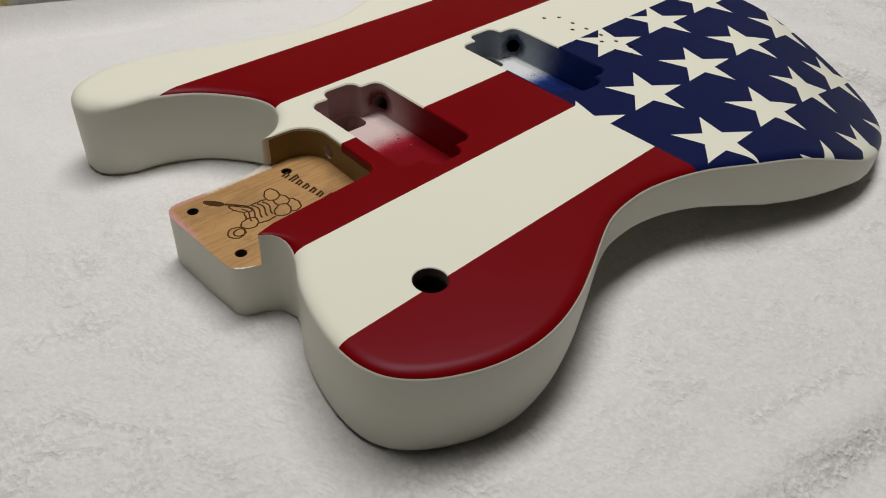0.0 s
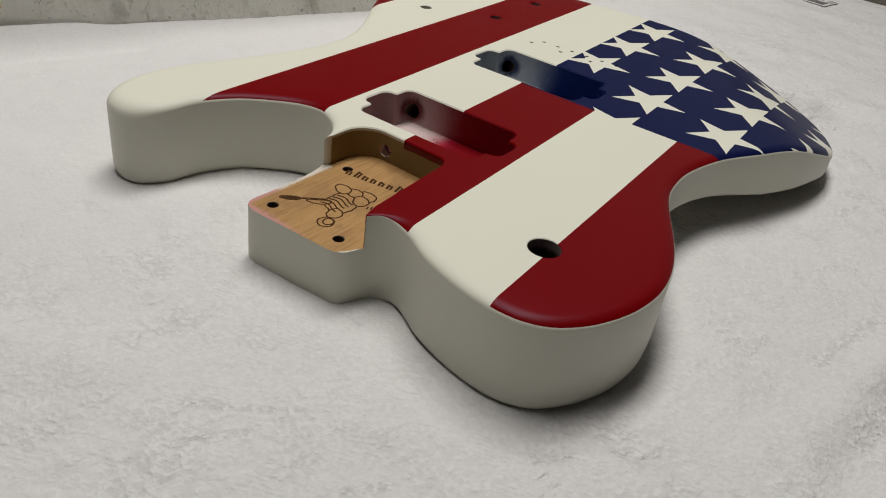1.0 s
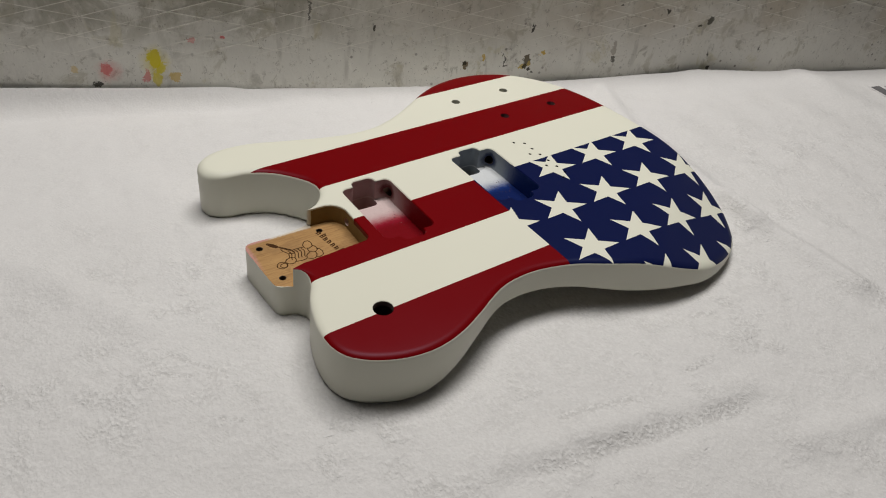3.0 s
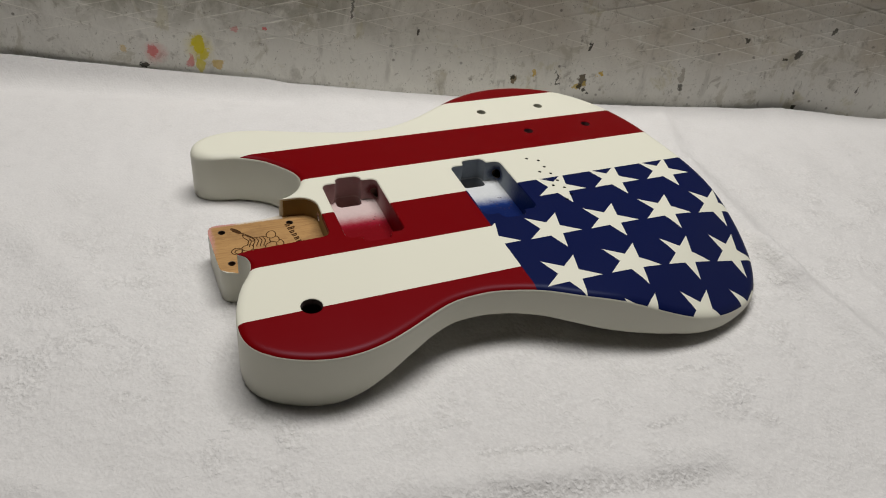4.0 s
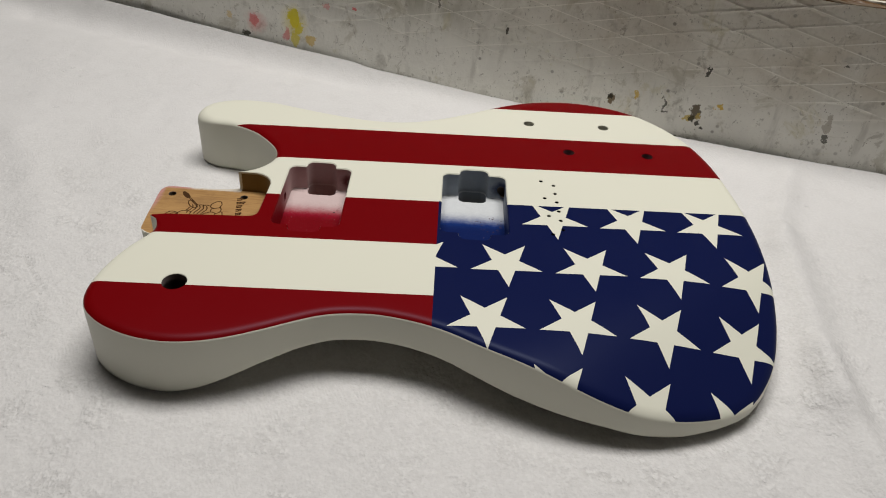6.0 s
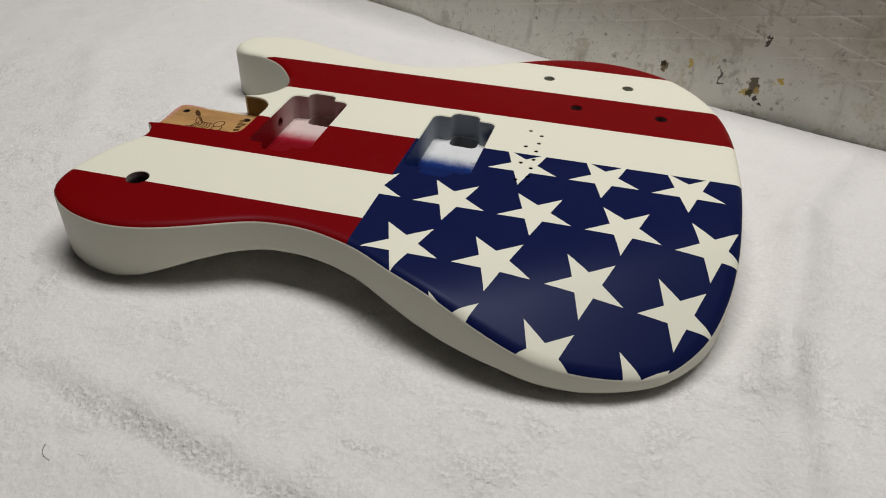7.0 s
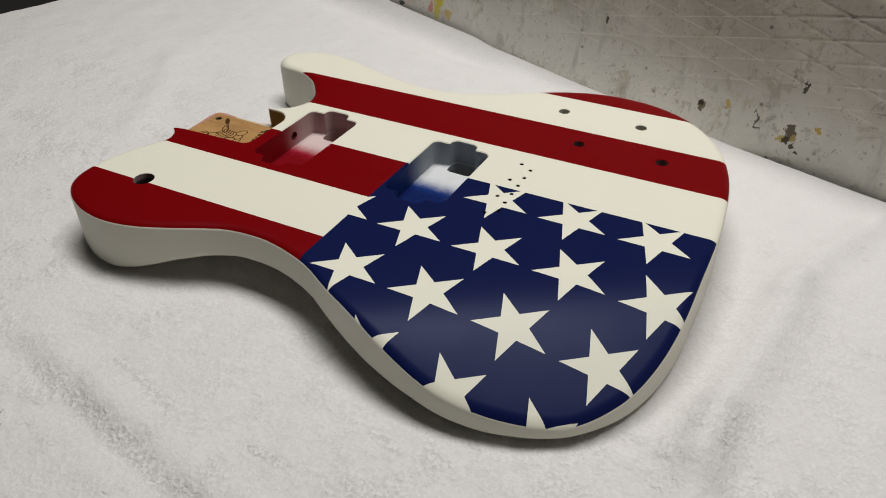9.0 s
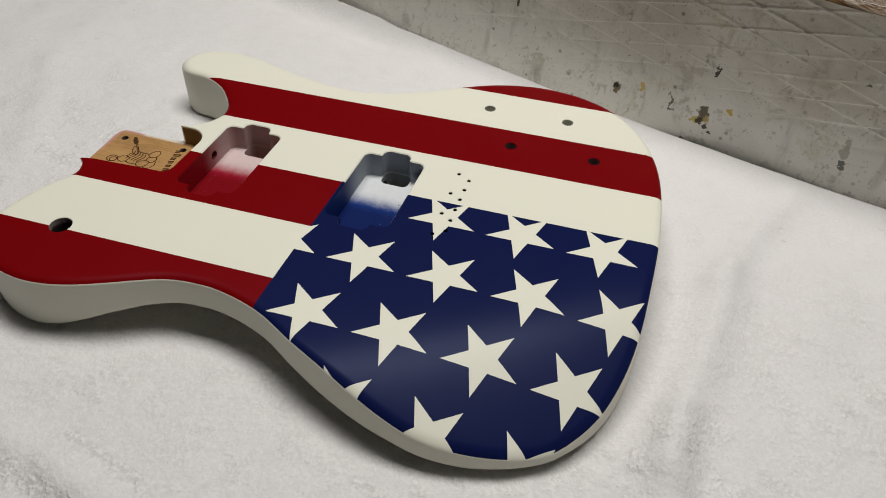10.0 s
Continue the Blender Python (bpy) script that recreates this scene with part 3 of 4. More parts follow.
TOWEL_FOLDS = [
    (-0.125, -0.217, -0.05, -0.230, 0.0022, 0.012),
    (-0.05, -0.232, 0.05, -0.250, 0.0024, 0.012),
    (0.262, 0.03, 0.243, -0.10, 0.0080, 0.013),
    (0.243, -0.10, 0.246, -0.21, 0.0085, 0.013),
    (0.296, 0.135, 0.257, 0.05, 0.0060, 0.011),
    (-0.36, 0.405, -0.13, 0.335, 0.0085, 0.016),
    (0.46, 0.110, 0.58, 0.05, 0.0050, 0.026),
    (0.585, 0.045, 0.60, -0.12, 0.0045, 0.020),
    (0.08, -0.31, 0.25, -0.34, 0.0040, 0.012),
    (-0.41, -0.10, -0.31, -0.16, 0.0035, 0.013),
    (-0.29, 0.02, -0.35, 0.12, 0.0030, 0.015),
    (-0.42, 0.378, -0.12, 0.283, -0.0045, 0.014),
    (-0.112, -0.234, 0.040, -0.264, -0.0021, 0.010),
    (0.229, 0.011, 0.259, 0.062, -0.0025, 0.008),
    (0.05, -0.36, 0.14, -0.44, 0.0050, 0.016),
    (0.30, -0.16, 0.34, -0.30, 0.0040, 0.018),
]
xs, ys = np.arange(-0.95, 0.951, 0.004), np.arange(-0.75, 0.60, 0.004)
gx, gy = np.meshgrid(xs, ys)
edge = 0.2827 - 0.3305 * gx - np.interp(gx, [-0.1, 0.3], [0.0075, 0.0045])
gy2 = np.minimum(gy, edge)
hem = -0.70 + 0.42 * gy2              # the towel's slanting end
gx2 = np.maximum(gx, hem)
gz = towel_height(gx2, gy2)
nx, ny = len(xs), len(ys)
quads = [(j * nx + i, j * nx + i + 1, (j + 1) * nx + i + 1, (j + 1) * nx + i) for j in range(ny - 1) for i in range(nx - 1)
         if (gy[j, i] < edge[j, i] or gy[j, i + 1] < edge[j, i + 1]) and gx[j, i] < 0.778 + 0.74 * max(gy[j, i], -0.05)
         and (gx[j, i + 1] > hem[j, i + 1] or gx[j + 1, i + 1] > hem[j + 1, i + 1])]
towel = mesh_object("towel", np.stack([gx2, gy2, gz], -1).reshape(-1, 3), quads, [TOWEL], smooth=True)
pile = towel.modifiers.new("thickness", "SOLIDIFY")
pile.thickness, pile.offset = 0.003, -1.0
tagged(towel, "white terry towel spread with soft folds over the bench", "towel")

# the towel's care label, printed with dark bars
tag = new("care_label")
tx, ty, th = 0.664, -0.019, 0.012
here = [float(towel_height(np.array(tx + dx), np.array(ty + dy))) for dx, dy in ((0, 0), (th, 0), (-th, 0), (0, th), (0, -th))]
lie = Vector((0, 0, 1)).rotation_difference(Vector(((here[2] - here[1]) / (2 * th), (here[4] - here[3]) / (2 * th), 1)))
tag.matrix_world = Matrix.Translation((tx, ty, max(here) * 0.5 + here[0] * 0.5 + 0.0004)) @ lie.to_matrix().to_4x4() @ Matrix.Rotation(radians(-104), 4, "Z")
box("cloth", (-0.029, -0.018, -0.0004), (0.030, 0.018, 0.0003), TOWEL, tag, 0.0002)
for lo, hi in (((-0.026, -0.015), (0.026, -0.001)), ((-0.024, 0.005), (0.016, 0.010)), ((0.021, 0.002), (0.028, 0.016))):
    box("printed_bar", (*lo, 0.0002), (*hi, 0.0006), INK if lo[1] < 0 else INK_FAINT, tag)
tagged(tag, "white cloth care label with grey printed bars on the towel", "label")

# a loose dark hair, lying in a curve on the towel
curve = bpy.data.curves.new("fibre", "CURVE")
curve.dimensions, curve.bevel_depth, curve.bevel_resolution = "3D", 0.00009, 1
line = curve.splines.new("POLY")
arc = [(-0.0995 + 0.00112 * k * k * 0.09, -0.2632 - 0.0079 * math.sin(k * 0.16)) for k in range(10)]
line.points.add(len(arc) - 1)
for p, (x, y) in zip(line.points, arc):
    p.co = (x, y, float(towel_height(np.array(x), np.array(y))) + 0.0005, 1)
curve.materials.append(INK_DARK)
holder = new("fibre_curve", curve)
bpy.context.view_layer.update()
fibre = new("loose_hair", bpy.data.meshes.new_from_object(holder.evaluated_get(bpy.context.evaluated_depsgraph_get())))
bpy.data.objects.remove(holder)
tagged(fibre, "thin dark curved hair lying on the white towel", "lint")

top = np.array([(-0.69 + 0.42 * -0.80, -0.80), (1.0, -0.80), (1.0, 0.70), (-0.69 + 0.42 * 0.70, 0.70)])
slim = top + np.array([(0.003, 0.003), (-0.003, 0.003), (-0.003, -0.003), (0.003, -0.003)])
verts, faces, _ = loft([(top, -0.05), (top, -0.015), (slim, -0.012)])
bench = mesh_object("workbench", verts, faces, [BENCH])
tagged(bench, "dark worn workbench top under the white towel", "workbench")
for px, py in ((-0.9, -0.7), (0.9, -0.7), (-0.34, 0.6), (0.9, 0.6)):
    box("leg", (px - 0.04, py - 0.04, -0.90), (px + 0.04, py + 0.04, -0.05), BENCH, bench)

# the lining: a ribbed sheet that curls towards the bench at its foot
us, hs = np.arange(-0.95, 0.8, 0.0021), np.concatenate([np.arange(-0.012, 0.148, 0.0011), [0.1482]])
gu, gh = np.meshgrid(us, hs)
bulge = -np.interp(gu, [-0.1, 0.3], [0.010, 0.003]) * np.exp(-np.maximum(gh, 0) / 0.028) * (0.6 + 0.4 * np.sin(7 * gu + 1.0)) + 0.0016 * lumps(gu, gh, 26, 8)
for slope, base, pitch in (WALL_RIB_A, WALL_RIB_B):
    d = np.abs(np.mod(gh - slope * gu - (base - 0.5 * pitch), pitch) - 0.5 * pitch)
    bulge -= 0.0009 * np.exp(-(d / 0.00065) ** 2) * np.clip(0.8 + 0.4 * lumps(gu, gh, 30, 9), 0.15, 1.3) * np.clip((gh - 0.034) / 0.02, 0, 1)
nu, nh = len(us), len(hs)
front = np.stack([gu, bulge, gh], -1).reshape(-1, 3)
back = np.stack([gu, np.full_like(gu, 0.012), gh], -1).reshape(-1, 3)
quads = [(j * nu + i, j * nu + i + 1, (j + 1) * nu + i + 1, (j + 1) * nu + i) for j in range(nh - 1) for i in range(nu - 1)]
off = nu * nh
rim = [(i + 1, i, i + off, i + 1 + off) for i in range(nu - 1)]
rim += [((nh - 1) * nu + i, (nh - 1) * nu + i + 1, (nh - 1) * nu + i + 1 + off, (nh - 1) * nu + i + off) for i in range(nu - 1)]
rim += [(j * nu, (j + 1) * nu, (j + 1) * nu + off, j * nu + off) for j in range(nh - 1)]
rim += [((j + 1) * nu + nu - 1, j * nu + nu - 1, j * nu + nu - 1 + off, (j + 1) * nu + nu - 1 + off) for j in range(nh - 1)]
rear = [tuple(v + off for v in q[::-1]) for q in quads]
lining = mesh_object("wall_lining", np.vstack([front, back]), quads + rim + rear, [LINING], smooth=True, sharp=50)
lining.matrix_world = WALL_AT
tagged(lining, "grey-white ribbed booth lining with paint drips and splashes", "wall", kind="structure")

# the shelf behind the lining, under crumpled brown film
gu, gv = np.meshgrid(np.arange(-0.9, 0.95, 0.005), np.arange(-0.009, 0.42, 0.005))
gz = 0.150 + 0.05 * gv
for scale, height, seed in ((34, 0.0060, 11), (75, 0.0038, 12), (150, 0.0018, 14), (260, 0.0009, 15)):
    gz = gz + height * (1 - np.abs(lumps(gu + 0.3 * gv, gv * 1.3, scale, seed)))       # sharp creases between slack bellies
lip = np.clip((gv + 0.009) / 0.016, 0, 1)
gz = 0.1445 + (gz - 0.1445) * lip + 0.001 * lumps(gu, gv, 60, 13) * (1 - lip)
nu, nv = gu.shape[1], gu.shape[0]
film = mesh_object("masking_film", np.stack([gu, gv + 0.002, gz], -1).reshape(-1, 3),
                   [(j * nu + i, j * nu + i + 1, (j + 1) * nu + i + 1, (j + 1) * nu + i) for j in range(nv - 1) for i in range(nu - 1)], [FILM], smooth=True)
film.matrix_world = WALL_AT
thick = film.modifiers.new("thickness", "SOLIDIFY")
thick.thickness = 0.0006
tagged(film, "crumpled brown masking film lying along the ledge", "plastic film")
# more of the film hangs down past the lining's end and lies on the bench
gu, gh = np.meshgrid(np.arange(0.765, 1.16, 0.008), np.arange(-0.010, 0.156, 0.008))
gd = 0.022 + 0.003 * lumps(gu, gh, 60, 21) + 0.0015 * lumps(gu, gh, 170, 22) - 0.05 * np.clip((gu - 0.80) / 0.04, 0, 1) * np.exp(-np.maximum(gh, 0) / 0.02)
nu, nv = gu.shape[1], gu.shape[0]
drape = mesh_object("masking_film", np.stack([gu, gd, gh], -1).reshape(-1, 3),
                    [(j * nu + i, j * nu + i + 1, (j + 1) * nu + i + 1, (j + 1) * nu + i) for j in range(nv - 1) for i in range(nu - 1)], [FILM], smooth=True)
drape.matrix_world = WALL_AT
drape.modifiers.new("thickness", "SOLIDIFY").thickness = 0.0006
tagged(drape, "crumpled brown masking film hanging down past the lining", "plastic film")
ledge = box("ledge", (-0.9, 0.036, -0.90), (0.95, 0.45, 0.142), BENCH)
ledge.matrix_world = WALL_AT
tagged(ledge, "boxed ledge behind the booth lining", "ledge", kind="structure")

# unseen room shell; walls dark against bounce, east one pale as a reflector
for name, lo, hi in (("wall_west", (-1.75, -2.2, -0.9), (-1.65, 1.5, 1.9)), ("wall_east", (1.65, -2.2, -0.9), (1.75, 1.5, 1.9)),
                     ("wall_north", (-1.65, 1.4, -0.9), (1.65, 1.5, 1.9)), ("wall_south", (-1.65, -2.2, -0.9), (1.65, -2.1, 1.9))):
    pale = name == "wall_east"
    tagged(box(name, lo, hi, REFLECTOR_PLASTER if pale else PLASTER), "unseen pale wall added as a light reflector" if pale else "unseen dark grey wall added to close the room", "wall", kind="structure")
tagged(box("floor", (-1.75, -2.2, -1.0), (1.75, 1.5, -0.9), CONCRETE), "plain grey concrete workshop floor", "floor", kind="structure")
tagged(box("ceiling", (-1.75, -2.2, 1.9), (1.75, 1.5, 2.0), CEIL), "plain grey workshop ceiling", "ceiling", kind="structure")

# ---- the guitar body ----
guitar = new("guitar_body")
tagged(guitar, "unassembled electric guitar body with satin stars-and-stripes paint, lying on a towel", "guitar body")

heel = [(-180, 25.2), (-194, 25), (-197.3, 21.5), (-197.5, 2), (-196.6, -20), (-195.8, -27.5), (-193, -31), (-186, -33.8)]
bass_horn = [(-180.5, -37.5), (-178.3, -44), (-180.5, -52.5), (-188.5, -67.5), (-194.5, -86), (-197, -103), (-196, -115), (-191.5, -125), (-182, -134), (-170.5, -140.3), (-158, -144.5), (-142, -146.5)]
bass_bout = [(-126, -144.9), (-110, -140.2), (-95.4, -133.8), (-61.7, -118.0), (-43.1, -114.9), (-26.6, -115.3), (2.3, -122.5), (33, -137.6), (77.3, -154.8), (107, -161), (125, -160.8), (141, -158), (156, -153.5)]
tail = [(169, -148), (181.5, -140), (194, -125), (203, -108.5), (210, -85), (213.5, -58), (214, -25), (213.5, 12), (211, 45), (207, 75), (200.5, 100), (191, 122), (176, 143.5)]
treble_bout = [(156, 161), (131, 171.8), (104, 175.2), (80, 172.3), (60, 165.7), (43, 157), (18, 141.3), (-3, 129.5), (-30, 119.7), (-58, 118.5), (-88, 124)]
treble_horn = [(-116, 131.5), (-143, 138.7), (-166, 139.7), (-181, 137), (-192, 130), (-196.8, 118), (-195, 107.5), (-184, 99.3), (-163, 95.7), (-145, 86.7), (-132.5, 74.2)]
cutaway = [(-124.4, 62.5), (-122, 52), (-125.8, 41), (-134, 32.3), (-143, 28.3), (-154, 26), (-166, 25.3)]
OUTLINE = even(spline(heel + bass_horn + bass_bout + tail + treble_bout + treble_horn + cutaway, 16), 520)


def top_drop(x, y):
    """Forearm contour: a slanted facet over the bass side of the lower bout (mm)."""
    return soft(0.256 * x - 0.342 * y - 65.7, 4.0)


def back_lift(x, y):
    """Belly cut in the back along the bass side, and the eased edge of the lower bout (mm)."""
    along = np.interp(x, [-160, -145, -128, -112, -96, -78, -55, -13, 12, 29, 46, 63, 97, 117, 140, 185, 210], [0, 1.0, 4.8, 10, 15, 18.5, 20, 19, 17, 15, 12, 10.5, 9, 6, 3.5, 4, 1])
    return along * np.clip((-y - 35) / 75, 0, 1) ** 1.3


def body_solid():
    loop, nrm = OUTLINE, inward(OUTLINE)
    near_heel = (np.clip((-166 - loop[:, 0]) / 8, 0, 1) * np.clip((44 - np.abs(loop[:, 1] + 3)) / 8, 0, 1))
    horn = np.clip((-165 - loop[:, 0]) / 25, 0, 1) * np.clip((loop[:, 1] - 95) / 10, 0, 1)      # the treble horn's tip is rounder
    r_top, r_back = 6.0 - 4.6 * near_heel + 2.5 * horn, 5.5 - 4.2 * near_heel
    rings, index = [], []
    for deg in (0, 15, 30, 45, 60, 75, 90):
        q = loop + nrm * (r_back * (1 - math.sin(radians(deg))))[:, None]
        rings.append((q, back_lift(q[:, 0], q[:, 1]) + r_back * (1 - math.cos(radians(deg)))))
    index += [1] * 6
    for deg in (90, 78, 65, 55, 44, 33, 22, 11, 0):      # the edge is eased wider than deep
        q = loop + nrm * (r_top * (1 - math.sin(radians(deg))))[:, None]
        rings.append((q, TOP * 1000 - top_drop(q[:, 0], q[:, 1]) - (0.57 + 0.25 * horn) * r_top * (1 - math.cos(radians(deg)))))
    index += [1, 1, 1, 0, 0, 0, 0, 0, 0]
    n = len(loop)
    verts = [(p[0], p[1], h) for q, z in rings for p, h in zip(q, z)]
    faces, number = [], []
    for r in range(len(rings) - 1):
        for k in range(n):
            a, b = r * n + k, r * n + (k + 1) % n
            faces.append((a, b, b + n, a + n))
            number.append(index[r])
    # caps: triangles between the rim and a grid inside it
    for ring, height, flip, mat in ((0, lambda x, y: back_lift(x, y), True, 1), (len(rings) - 1, lambda x, y: TOP * 1000 - top_drop(x, y), False, 0)):
        rim = rings[ring][0]
        gx, gy = np.meshgrid(np.arange(-200, 215, 9.0), np.arange(-165, 172, 9.0))
        gx = gx + 4.5 * (np.arange(gx.shape[0]) % 2)[:, None]
        g = np.stack([gx.ravel(), gy.ravel()], 1)
        g = g[inside(g, rim)]
        far = np.array([np.min(np.hypot(*(rim - p).T)) for p in g])
        g = g[far > 3.5]
        pts = np.vstack([rim, g])
        co, _, tri, src, _, _ = geometry.delaunay_2d_cdt([Vector(p) for p in pts], [(k, (k + 1) % n) for k in range(n)], [], 0, 1e-6)
        co = np.array([tuple(v) for v in co])
        mid = np.array([co[list(t)].mean(0) for t in tri])
        keep = inside(mid, rim)
        name = {}
        for i, orig in enumerate(src):
            first = orig[0]
            if first < n:
                name[i] = ring * n + first
            else:
                name[i] = len(verts)
                verts.append((co[i][0], co[i][1], float(height(co[i][0], co[i][1]))))
        for t, ok in zip(tri, keep):
            if ok:
                f = [name[i] for i in t]
                a, b, c = co[t[0]], co[t[1]], co[t[2]]
                up = (b[0] - a[0]) * (c[1] - a[1]) - (b[1] - a[1]) * (c[0] - a[0]) > 0
                faces.append(tuple(f if up != flip else f[::-1]))
                number.append(mat)
    return np.array(verts) * MM, faces, number


SLOTS = [FLAG, SIDE, WOOD, CAV_RED, CAV_BLUE, BORE]


def cutter(parts):
    """One mesh of several lofted solids (mm), to be taken out of the body."""
    verts, faces, number = [], [], []
    for v, f, k in parts:
        base = len(verts)
        verts += list(np.array(v) * MM)
        faces += [tuple(i + base for i in q) for q in f]
        number += k
    ob = mesh_object("cutter", verts, faces, SLOTS, index=number)
    return ob


def cut(ob, tool):
    mod = ob.modifiers.new("cut", "BOOLEAN")
    mod.operation, mod.solver, mod.object = "DIFFERENCE", "EXACT", tool
    mod.material_mode = "INDEX"
    bpy.context.view_layer.update()
    me = bpy.data.meshes.new_from_object(ob.evaluated_get(bpy.context.evaluated_depsgraph_get()))
    ob.modifiers.clear()
    ob.data = me
    bpy.data.objects.remove(tool)


def well(poly, floor, mat, rim=0.7, paint=0.0, paint_mat=0):
    """A routed cavity with slightly eased rim; paint: how far the top's paint runs down its wall."""
    grow = poly - inward(poly) * rim
    t = TOP * 1000
    rings = [(poly, floor)]
    index = []
    if paint:
        rings.append((poly, t - paint))
        index.append(mat)
    rings += [(poly, t - rim), (grow, t), (grow, t + 8)]
    index += [paint_mat if paint else mat, 0, 0]
    return loft(rings, index + [mat, 0])


def circle(x, y, r, n=20):
    a = np.arange(n) * 2 * np.pi / n
    return np.stack([x + r * np.cos(a), y + r * np.sin(a)], 1)


def bore(x, y, r, floor, t=None, ease=0.35, n=20, rim=0):
    t = TOP * 1000 if t is None else t
    return loft([(circle(x, y, r, n), floor), (circle(x, y, r, n), t - ease), (circle(x, y, r + ease, n), t), (circle(x, y, r + ease, n), t + 5)], [5, rim, 0, 5, 0])


def tube(a, b, r, mat, n=14):
    """A bored wire channel from a to b."""
    a, b = Vector(a), Vector(b)
    m = (b - a).to_track_quat("Z", "Y").to_matrix()
    ring = [m @ Vector((r * math.cos(k * 2 * math.pi / n), r * math.sin(k * 2 * math.pi / n), 0)) for k in range(n)]
    verts = [tuple(a + p) for p in ring] + [tuple(b + p) for p in ring]
    faces = [(k, (k + 1) % n, n + (k + 1) % n, n + k) for k in range(n)] + [tuple(range(n))[::-1], tuple(range(n, 2 * n))]
    return verts, faces, [mat] * len(faces)


def pickup_route(x0, x1, yc):
    """Outline of a pickup rout: a rounded rectangle with a narrow ear at each end (mm)."""
    xc, e, a, b = (x0 + x1) / 2, 10.2, 36.3, 43.4
    return rounded([(x0, yc - a, 5), (xc - e, yc - a, 1.5), (xc - e, yc - b, 5), (xc + e, yc - b, 5), (xc + e, yc - a, 1.5), (x1, yc - a, 5),
                    (x1, yc + a, 5), (xc + e, yc + a, 1.5), (xc + e, yc + b, 5), (xc - e, yc + b, 5), (xc - e, yc + a, 1.5), (x0, yc + a, 5)], 5)


def ear_well(x0, x1, yc, mat):
    """The deeper slot for the pickup's leg in the treble-side ear."""
    xc, e = (x0 + x1) / 2, 10.2
    loop = rounded([(xc - e, yc + 29, 4), (xc + e, yc + 29, 4), (xc + e, yc + 43.4, 5), (xc - e, yc + 43.4, 5)], 5)
    return loft([(loop, 11), (loop, 30)], [mat, mat, mat])


NECK_ROUT, BRIDGE_ROUT = (-108.3, -64.4, 2.0), (1.2, 46.2, 5.2)
POCKET_FLOOR = 28.4
pocket = rounded([(-225, -46, 0), (-189, -46, 1), (-184.5, -33.2, 2), (-176, -31.2, 8), (-118.6, -27.6, 6), (-117.2, 25.2, 14), (-143, 25.6, 4.5), (-146.5, 37, 0.8), (-225, 37, 0)], 6)
verts, faces, number = body_solid()
shell = mesh_object("shell", verts, faces, SLOTS, guitar, index=number)
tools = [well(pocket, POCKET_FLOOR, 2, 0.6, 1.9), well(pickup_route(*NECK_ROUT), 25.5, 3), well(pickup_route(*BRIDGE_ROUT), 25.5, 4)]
HOLES = {"control_hole": ((68.5, 128.2, 4.2), (129.4, 129.6, 4.2), (96.7, 84.8, 4.2), (157.6, 86.4, 4.2)),
         "switch_hole": ((-149.8, -98.6, 7.1),),
         "string_hole": ((80.5, 34.1, 1.3), (80.7, 23.3, 1.3), (81.0, 12.3, 1.3), (81.3, 1.1, 1.3), (81.7, -10.2, 1.3), (82.1, -20.9, 1.3)),
         "bridge_screw_hole": ((71.8, 39.2, 1.3), (72.9, 16.8, 1.3), (74.1, -5.2, 1.3), (75.1, -26.6, 1.3))}
# control holes end shallow so that their bottoms catch light
for name, spots in HOLES.items():
    tools += [bore(x, y, r, 9 if r < 3 else 6 if r > 6 else 36) for x, y, r in spots]
cut(shell, cutter(tools))
BOLTS = ((-188.5, 16.0), (-138.3, 16.9), (-187.4, -22.3), (-137.5, -21.5))
second = [bore(x, y, 2.5, 6, POCKET_FLOOR, 0.2, rim=5) for x, y in BOLTS]
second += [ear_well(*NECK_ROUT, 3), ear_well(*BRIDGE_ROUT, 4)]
cut(shell, cutter(second))
cut(shell, cutter([tube((-124, 9, 34.5), (-104, 14.5, 33.5), 3.4, 5), tube((-68, 34, 33.5), (18, 42.5, 15.5), 4.2, 5), tube((43, 37.5, 33.5), (84, 74, 22), 4.2, 5)]))


def take(ob, pick, name, parent, label=""):
    """Moves the faces that pick() names out of ob into a part of their own."""
    bm = bmesh.new()
    bm.from_mesh(ob.data)
    bm.faces.ensure_lookup_table()
    chosen = [f.index for f in bm.faces if pick(f)]
    if not chosen:
        bm.free()
        return None
    other = bm.copy()
    other.faces.ensure_lookup_table()
    keep = set(chosen)
    bmesh.ops.delete(other, geom=[f for f in other.faces if f.index not in keep], context="FACES")
    bmesh.ops.delete(bm, geom=[bm.faces[i] for i in chosen], context="FACES")
    me = bpy.data.meshes.new(name)
    other.to_mesh(me)
    bm.to_mesh(ob.data)
    bm.free()
    other.free()
    for m in SLOTS:
        me.materials.append(m)
    me.polygons.foreach_set("use_smooth", [True] * len(me.polygons))
    me.set_sharp_from_angle(angle=radians(40))
    made = new(name, me)
    made.parent = parent
    if label:
        tagged(made, label)
    return made


take(shell, lambda f: f.material_index == 2, "neck_pocket", guitar, "bare tan wood neck pocket with a burned mark")
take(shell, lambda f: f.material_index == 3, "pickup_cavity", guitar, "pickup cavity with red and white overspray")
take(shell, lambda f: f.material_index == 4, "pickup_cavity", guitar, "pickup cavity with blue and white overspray")
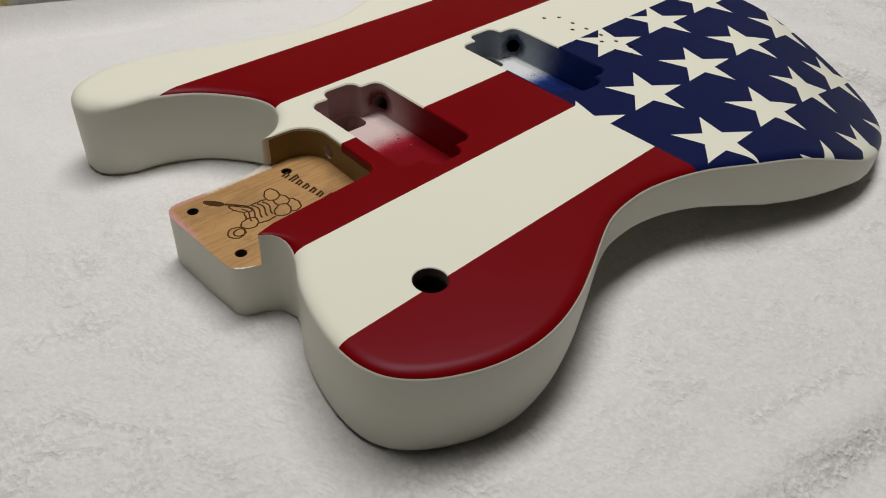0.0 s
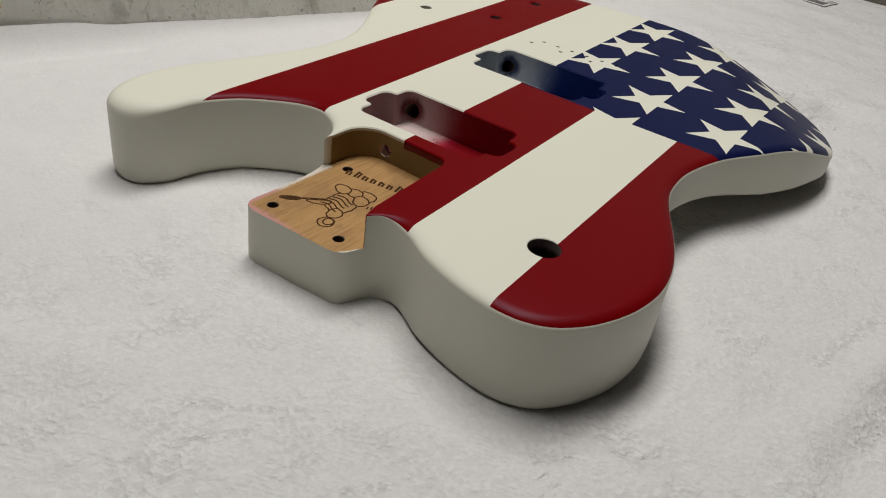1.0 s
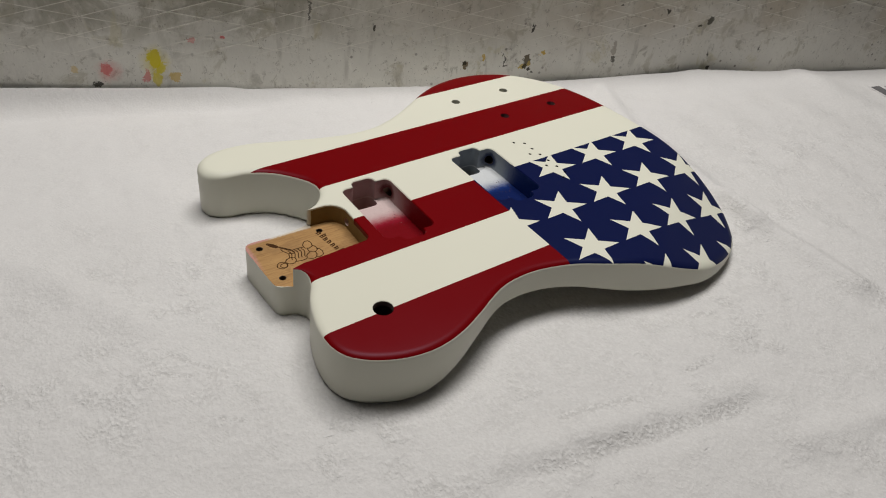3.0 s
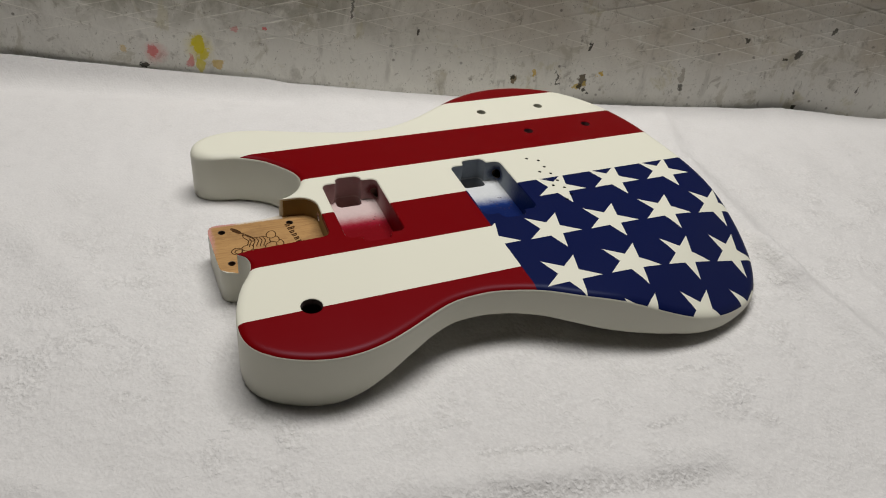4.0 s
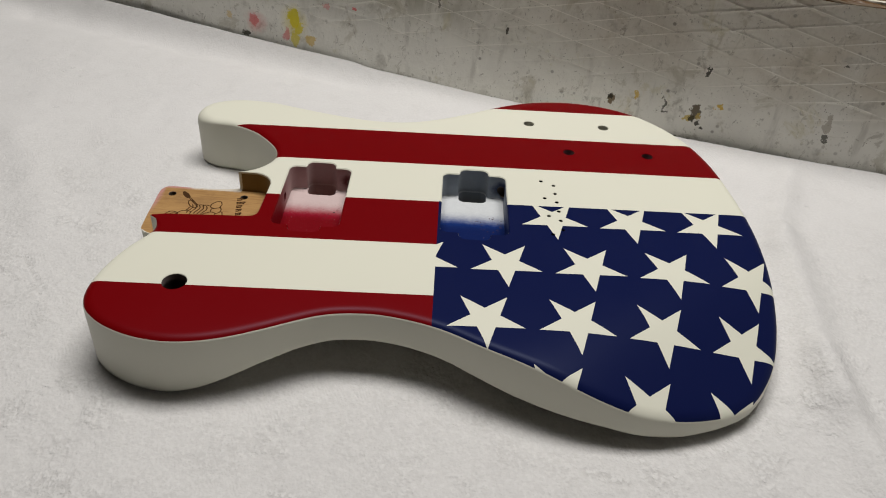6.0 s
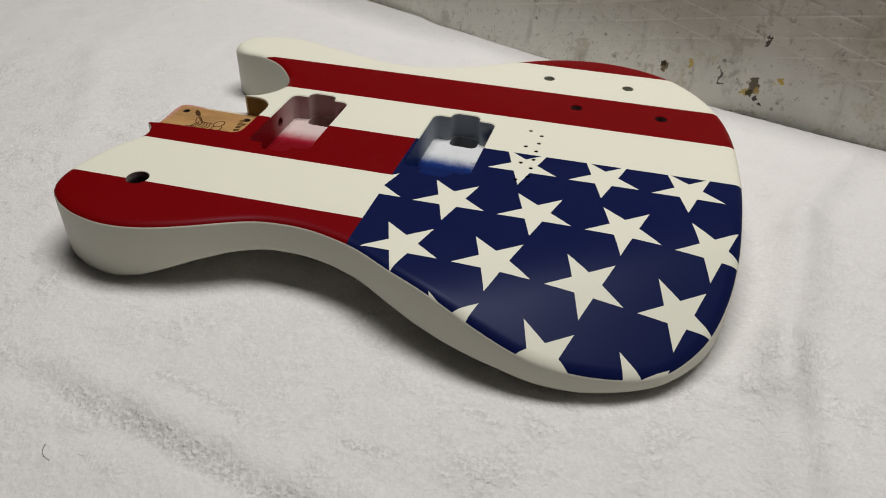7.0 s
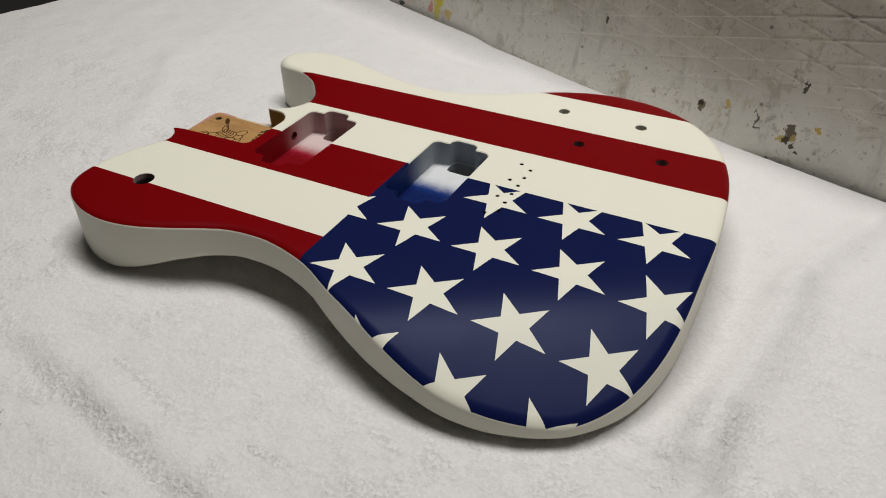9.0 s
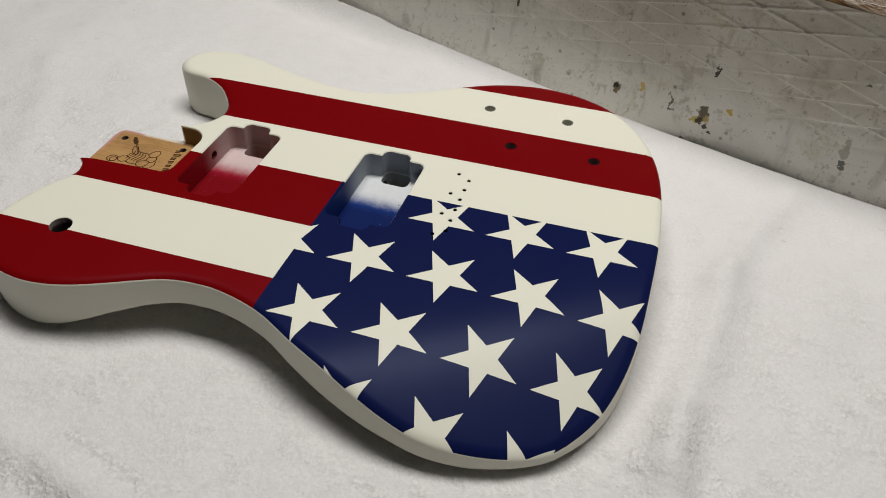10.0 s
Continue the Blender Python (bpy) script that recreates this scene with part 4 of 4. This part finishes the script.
for name, spots in HOLES.items():
    for x, y, r in spots:
        hole = take(shell, lambda f: f.material_index == 5 and math.hypot(f.calc_center_median().x - x * MM, f.calc_center_median().y - y * MM) < (r + 1.2) * MM, name, guitar)
        if name == "control_hole":
            hole.data.materials[5] = LIT_BORE if y > 105 else MAUVE_BORE
        if r < 3:
            hole.data.materials[5] = DEEP_BORE
        if name == "switch_hole":
            hole.data.materials[5] = SWITCH_BORE
for x, y in BOLTS:
    take(shell, lambda f: f.material_index == 5 and math.hypot(f.calc_center_median().x - x * MM, f.calc_center_median().y - y * MM) < 4 * MM, "neck_bolt_hole", guitar)
for lo, hi in ((-130, -100), (-70, 8), (35, 90)):
    channel = take(shell, lambda f: f.material_index == 5 and lo * MM < f.calc_center_median().x < hi * MM, "wire_channel", guitar)
    if hi == -100:
        channel.data.materials[5] = PALE_BORE
shell.data.polygons.foreach_set("use_smooth", [True] * len(shell.data.polygons))
shell.data.set_sharp_from_angle(angle=radians(32))
tagged(shell, "cream body with red stripes, blue field and cream stars")


# the mark burned into the pocket floor: plain line work and letter-sized bars
heights = itertools.count()


def stroke(name, points, width, parent, closed=False):
    """A thin line along points (mm) on the pocket floor; each lies a hair above the last."""
    crest = 0.05 + 0.005 * next(heights)
    p = [Vector((x, y)) for x, y in points]
    n = len(p)
    verts, faces = [], []
    for k in range(n):
        a, b = p[(k - 1) % n if closed else max(k - 1, 0)], p[(k + 1) % n if closed else min(k + 1, n - 1)]
        d = (b - a).normalized()
        side = Vector((-d.y, d.x)) * (width / 2)
        for s in (1, -1):
            verts += [((p[k] + side * s).x * MM, (p[k] + side * s).y * MM, (POCKET_FLOOR + h) * MM) for h in (-0.05, crest)]
    for k in range(n if closed else n - 1):
        a, b = 4 * k, 4 * ((k + 1) % n)
        faces += [(a + 1, a + 3, b + 3, b + 1), (a, a + 1, b + 1, b), (a + 3, a + 2, b + 2, b + 3)]
    return mesh_object(name, verts, faces, [BURN], parent)


def wavy(cx, cy, rx, ry, turn, lobes, depth, n=72):
    out = []
    for k in range(n):
        a = 2 * math.pi * k / n
        r = 1 + 0.6 * depth * (math.sin(lobes * a + turn) + 0.6 * math.sin((2 * lobes + 1) * a + 2.3 * turn) + 0.3 * math.sin((4 * lobes + 1) * a + cx))
        x, y = rx * r * math.cos(a), ry * r * math.sin(a)
        out.append((cx + x * math.cos(turn) - y * math.sin(turn), cy + x * math.sin(turn) + y * math.cos(turn)))
    return out


emblem = new("burned_emblem")
emblem.parent = guitar
tagged(emblem, "dark brown line drawing burned into the wood")
drawn = []                              # a shape drawn earlier hides what runs behind it
for cx, cy, rx, ry, turn, lobes, depth in ((-180.6, -10.0, 2.6, 2.3, 0.4, 3, 0.06), (-181.6, -9.4, 3.9, 3.7, 0.4, 5, 0.05), (-171.0, 4.4, 5.4, 2.2, -0.9, 3, 0.08), (-173.6, -7.2, 4.2, 3.4, 0.3, 3, 0.08),
                                           (-157.0, -8.0, 4.6, 3.6, 0.7, 3, 0.08), (-154.6, 5.0, 4.6, 3.4, 1.2, 3, 0.07), (-153.4, -1.2, 4.2, 3.4, 1.4, 3, 0.07), (-151.6, -7.6, 4.8, 3.6, 1.1, 3, 0.09), (-164.5, -3.2, 9.2, 7.2, 0.35, 4, 0.06)):
    loop = np.array(wavy(cx, cy, rx, ry, turn, lobes, depth))
    shown = np.ones(len(loop), bool)
    for other in drawn[1:] if len(drawn) > 1 else []:
        shown &= ~inside(loop, other)
    drawn.append(loop)
    if shown.all():
        stroke("line", loop, 0.72, emblem, True)
        continue
    first = int(np.argmin(shown))
    loop, shown = np.roll(loop, -first, 0), np.roll(shown, -first)
    for seen, run in itertools.groupby(range(len(loop)), key=lambda k: bool(shown[k])):
        run = list(run)
        if seen and len(run) > 3:
            stroke("line", loop[run], 0.72, emblem)
for k in range(5):
    bend = [(-171 + 2.5 * k + 1.2 * math.sin(j * 0.7), 4.0 - 1.5 * j - 0.3 * k) for j in range(8)]
    stroke("line", bend, 0.72, emblem)
for d in (-0.7, 0.7):
    stroke("line", [(-167.5 + 0.6 * d, 3.2 + 0.5 * d), (-171.2 + 0.7 * d, 7.4 + 0.6 * d), (-175.0 + 0.4 * d, 11.8 + 0.3 * d)], 0.5, emblem)
stroke("line", wavy(-178.4, 15.4, 4.7, 1.5, 2.25, 3, 0.06), 0.7, emblem, True)
stroke("line", [(-175.6, 12.2), (-178.2, 15.0), (-180.9, 18.6)], 2.3, emblem)
lettering = new("burned_lettering")
lettering.parent = guitar
tagged(lettering, "rows of dark burned bars")
for k in range(7):
    y, x = 14.6 - 4.5 * k, -142.6 + 0.75 * k
    tall = 4.0 if k not in (1, 6) else 6.0
    stroke("bar", [(x, y - 0.4), (x + tall, y + 0.9)], 1.15, lettering)
    stroke("bar", [(x + 0.4, y - 2.1), (x + 0.4 + 0.8 * tall, y - 1.1)], 1.0, lettering)
    stroke("bar", [(x + 0.9 * tall, y + 0.9), (x + 0.85 * tall, y - 1.4)], 0.6, lettering)
for k in range(4):
    stroke("bar", [(-160.4 + 1.2 * k, -14.4 - 1.3 * k), (-158.2 + 1.2 * k, -13.6 - 1.3 * k)], 0.6, lettering)
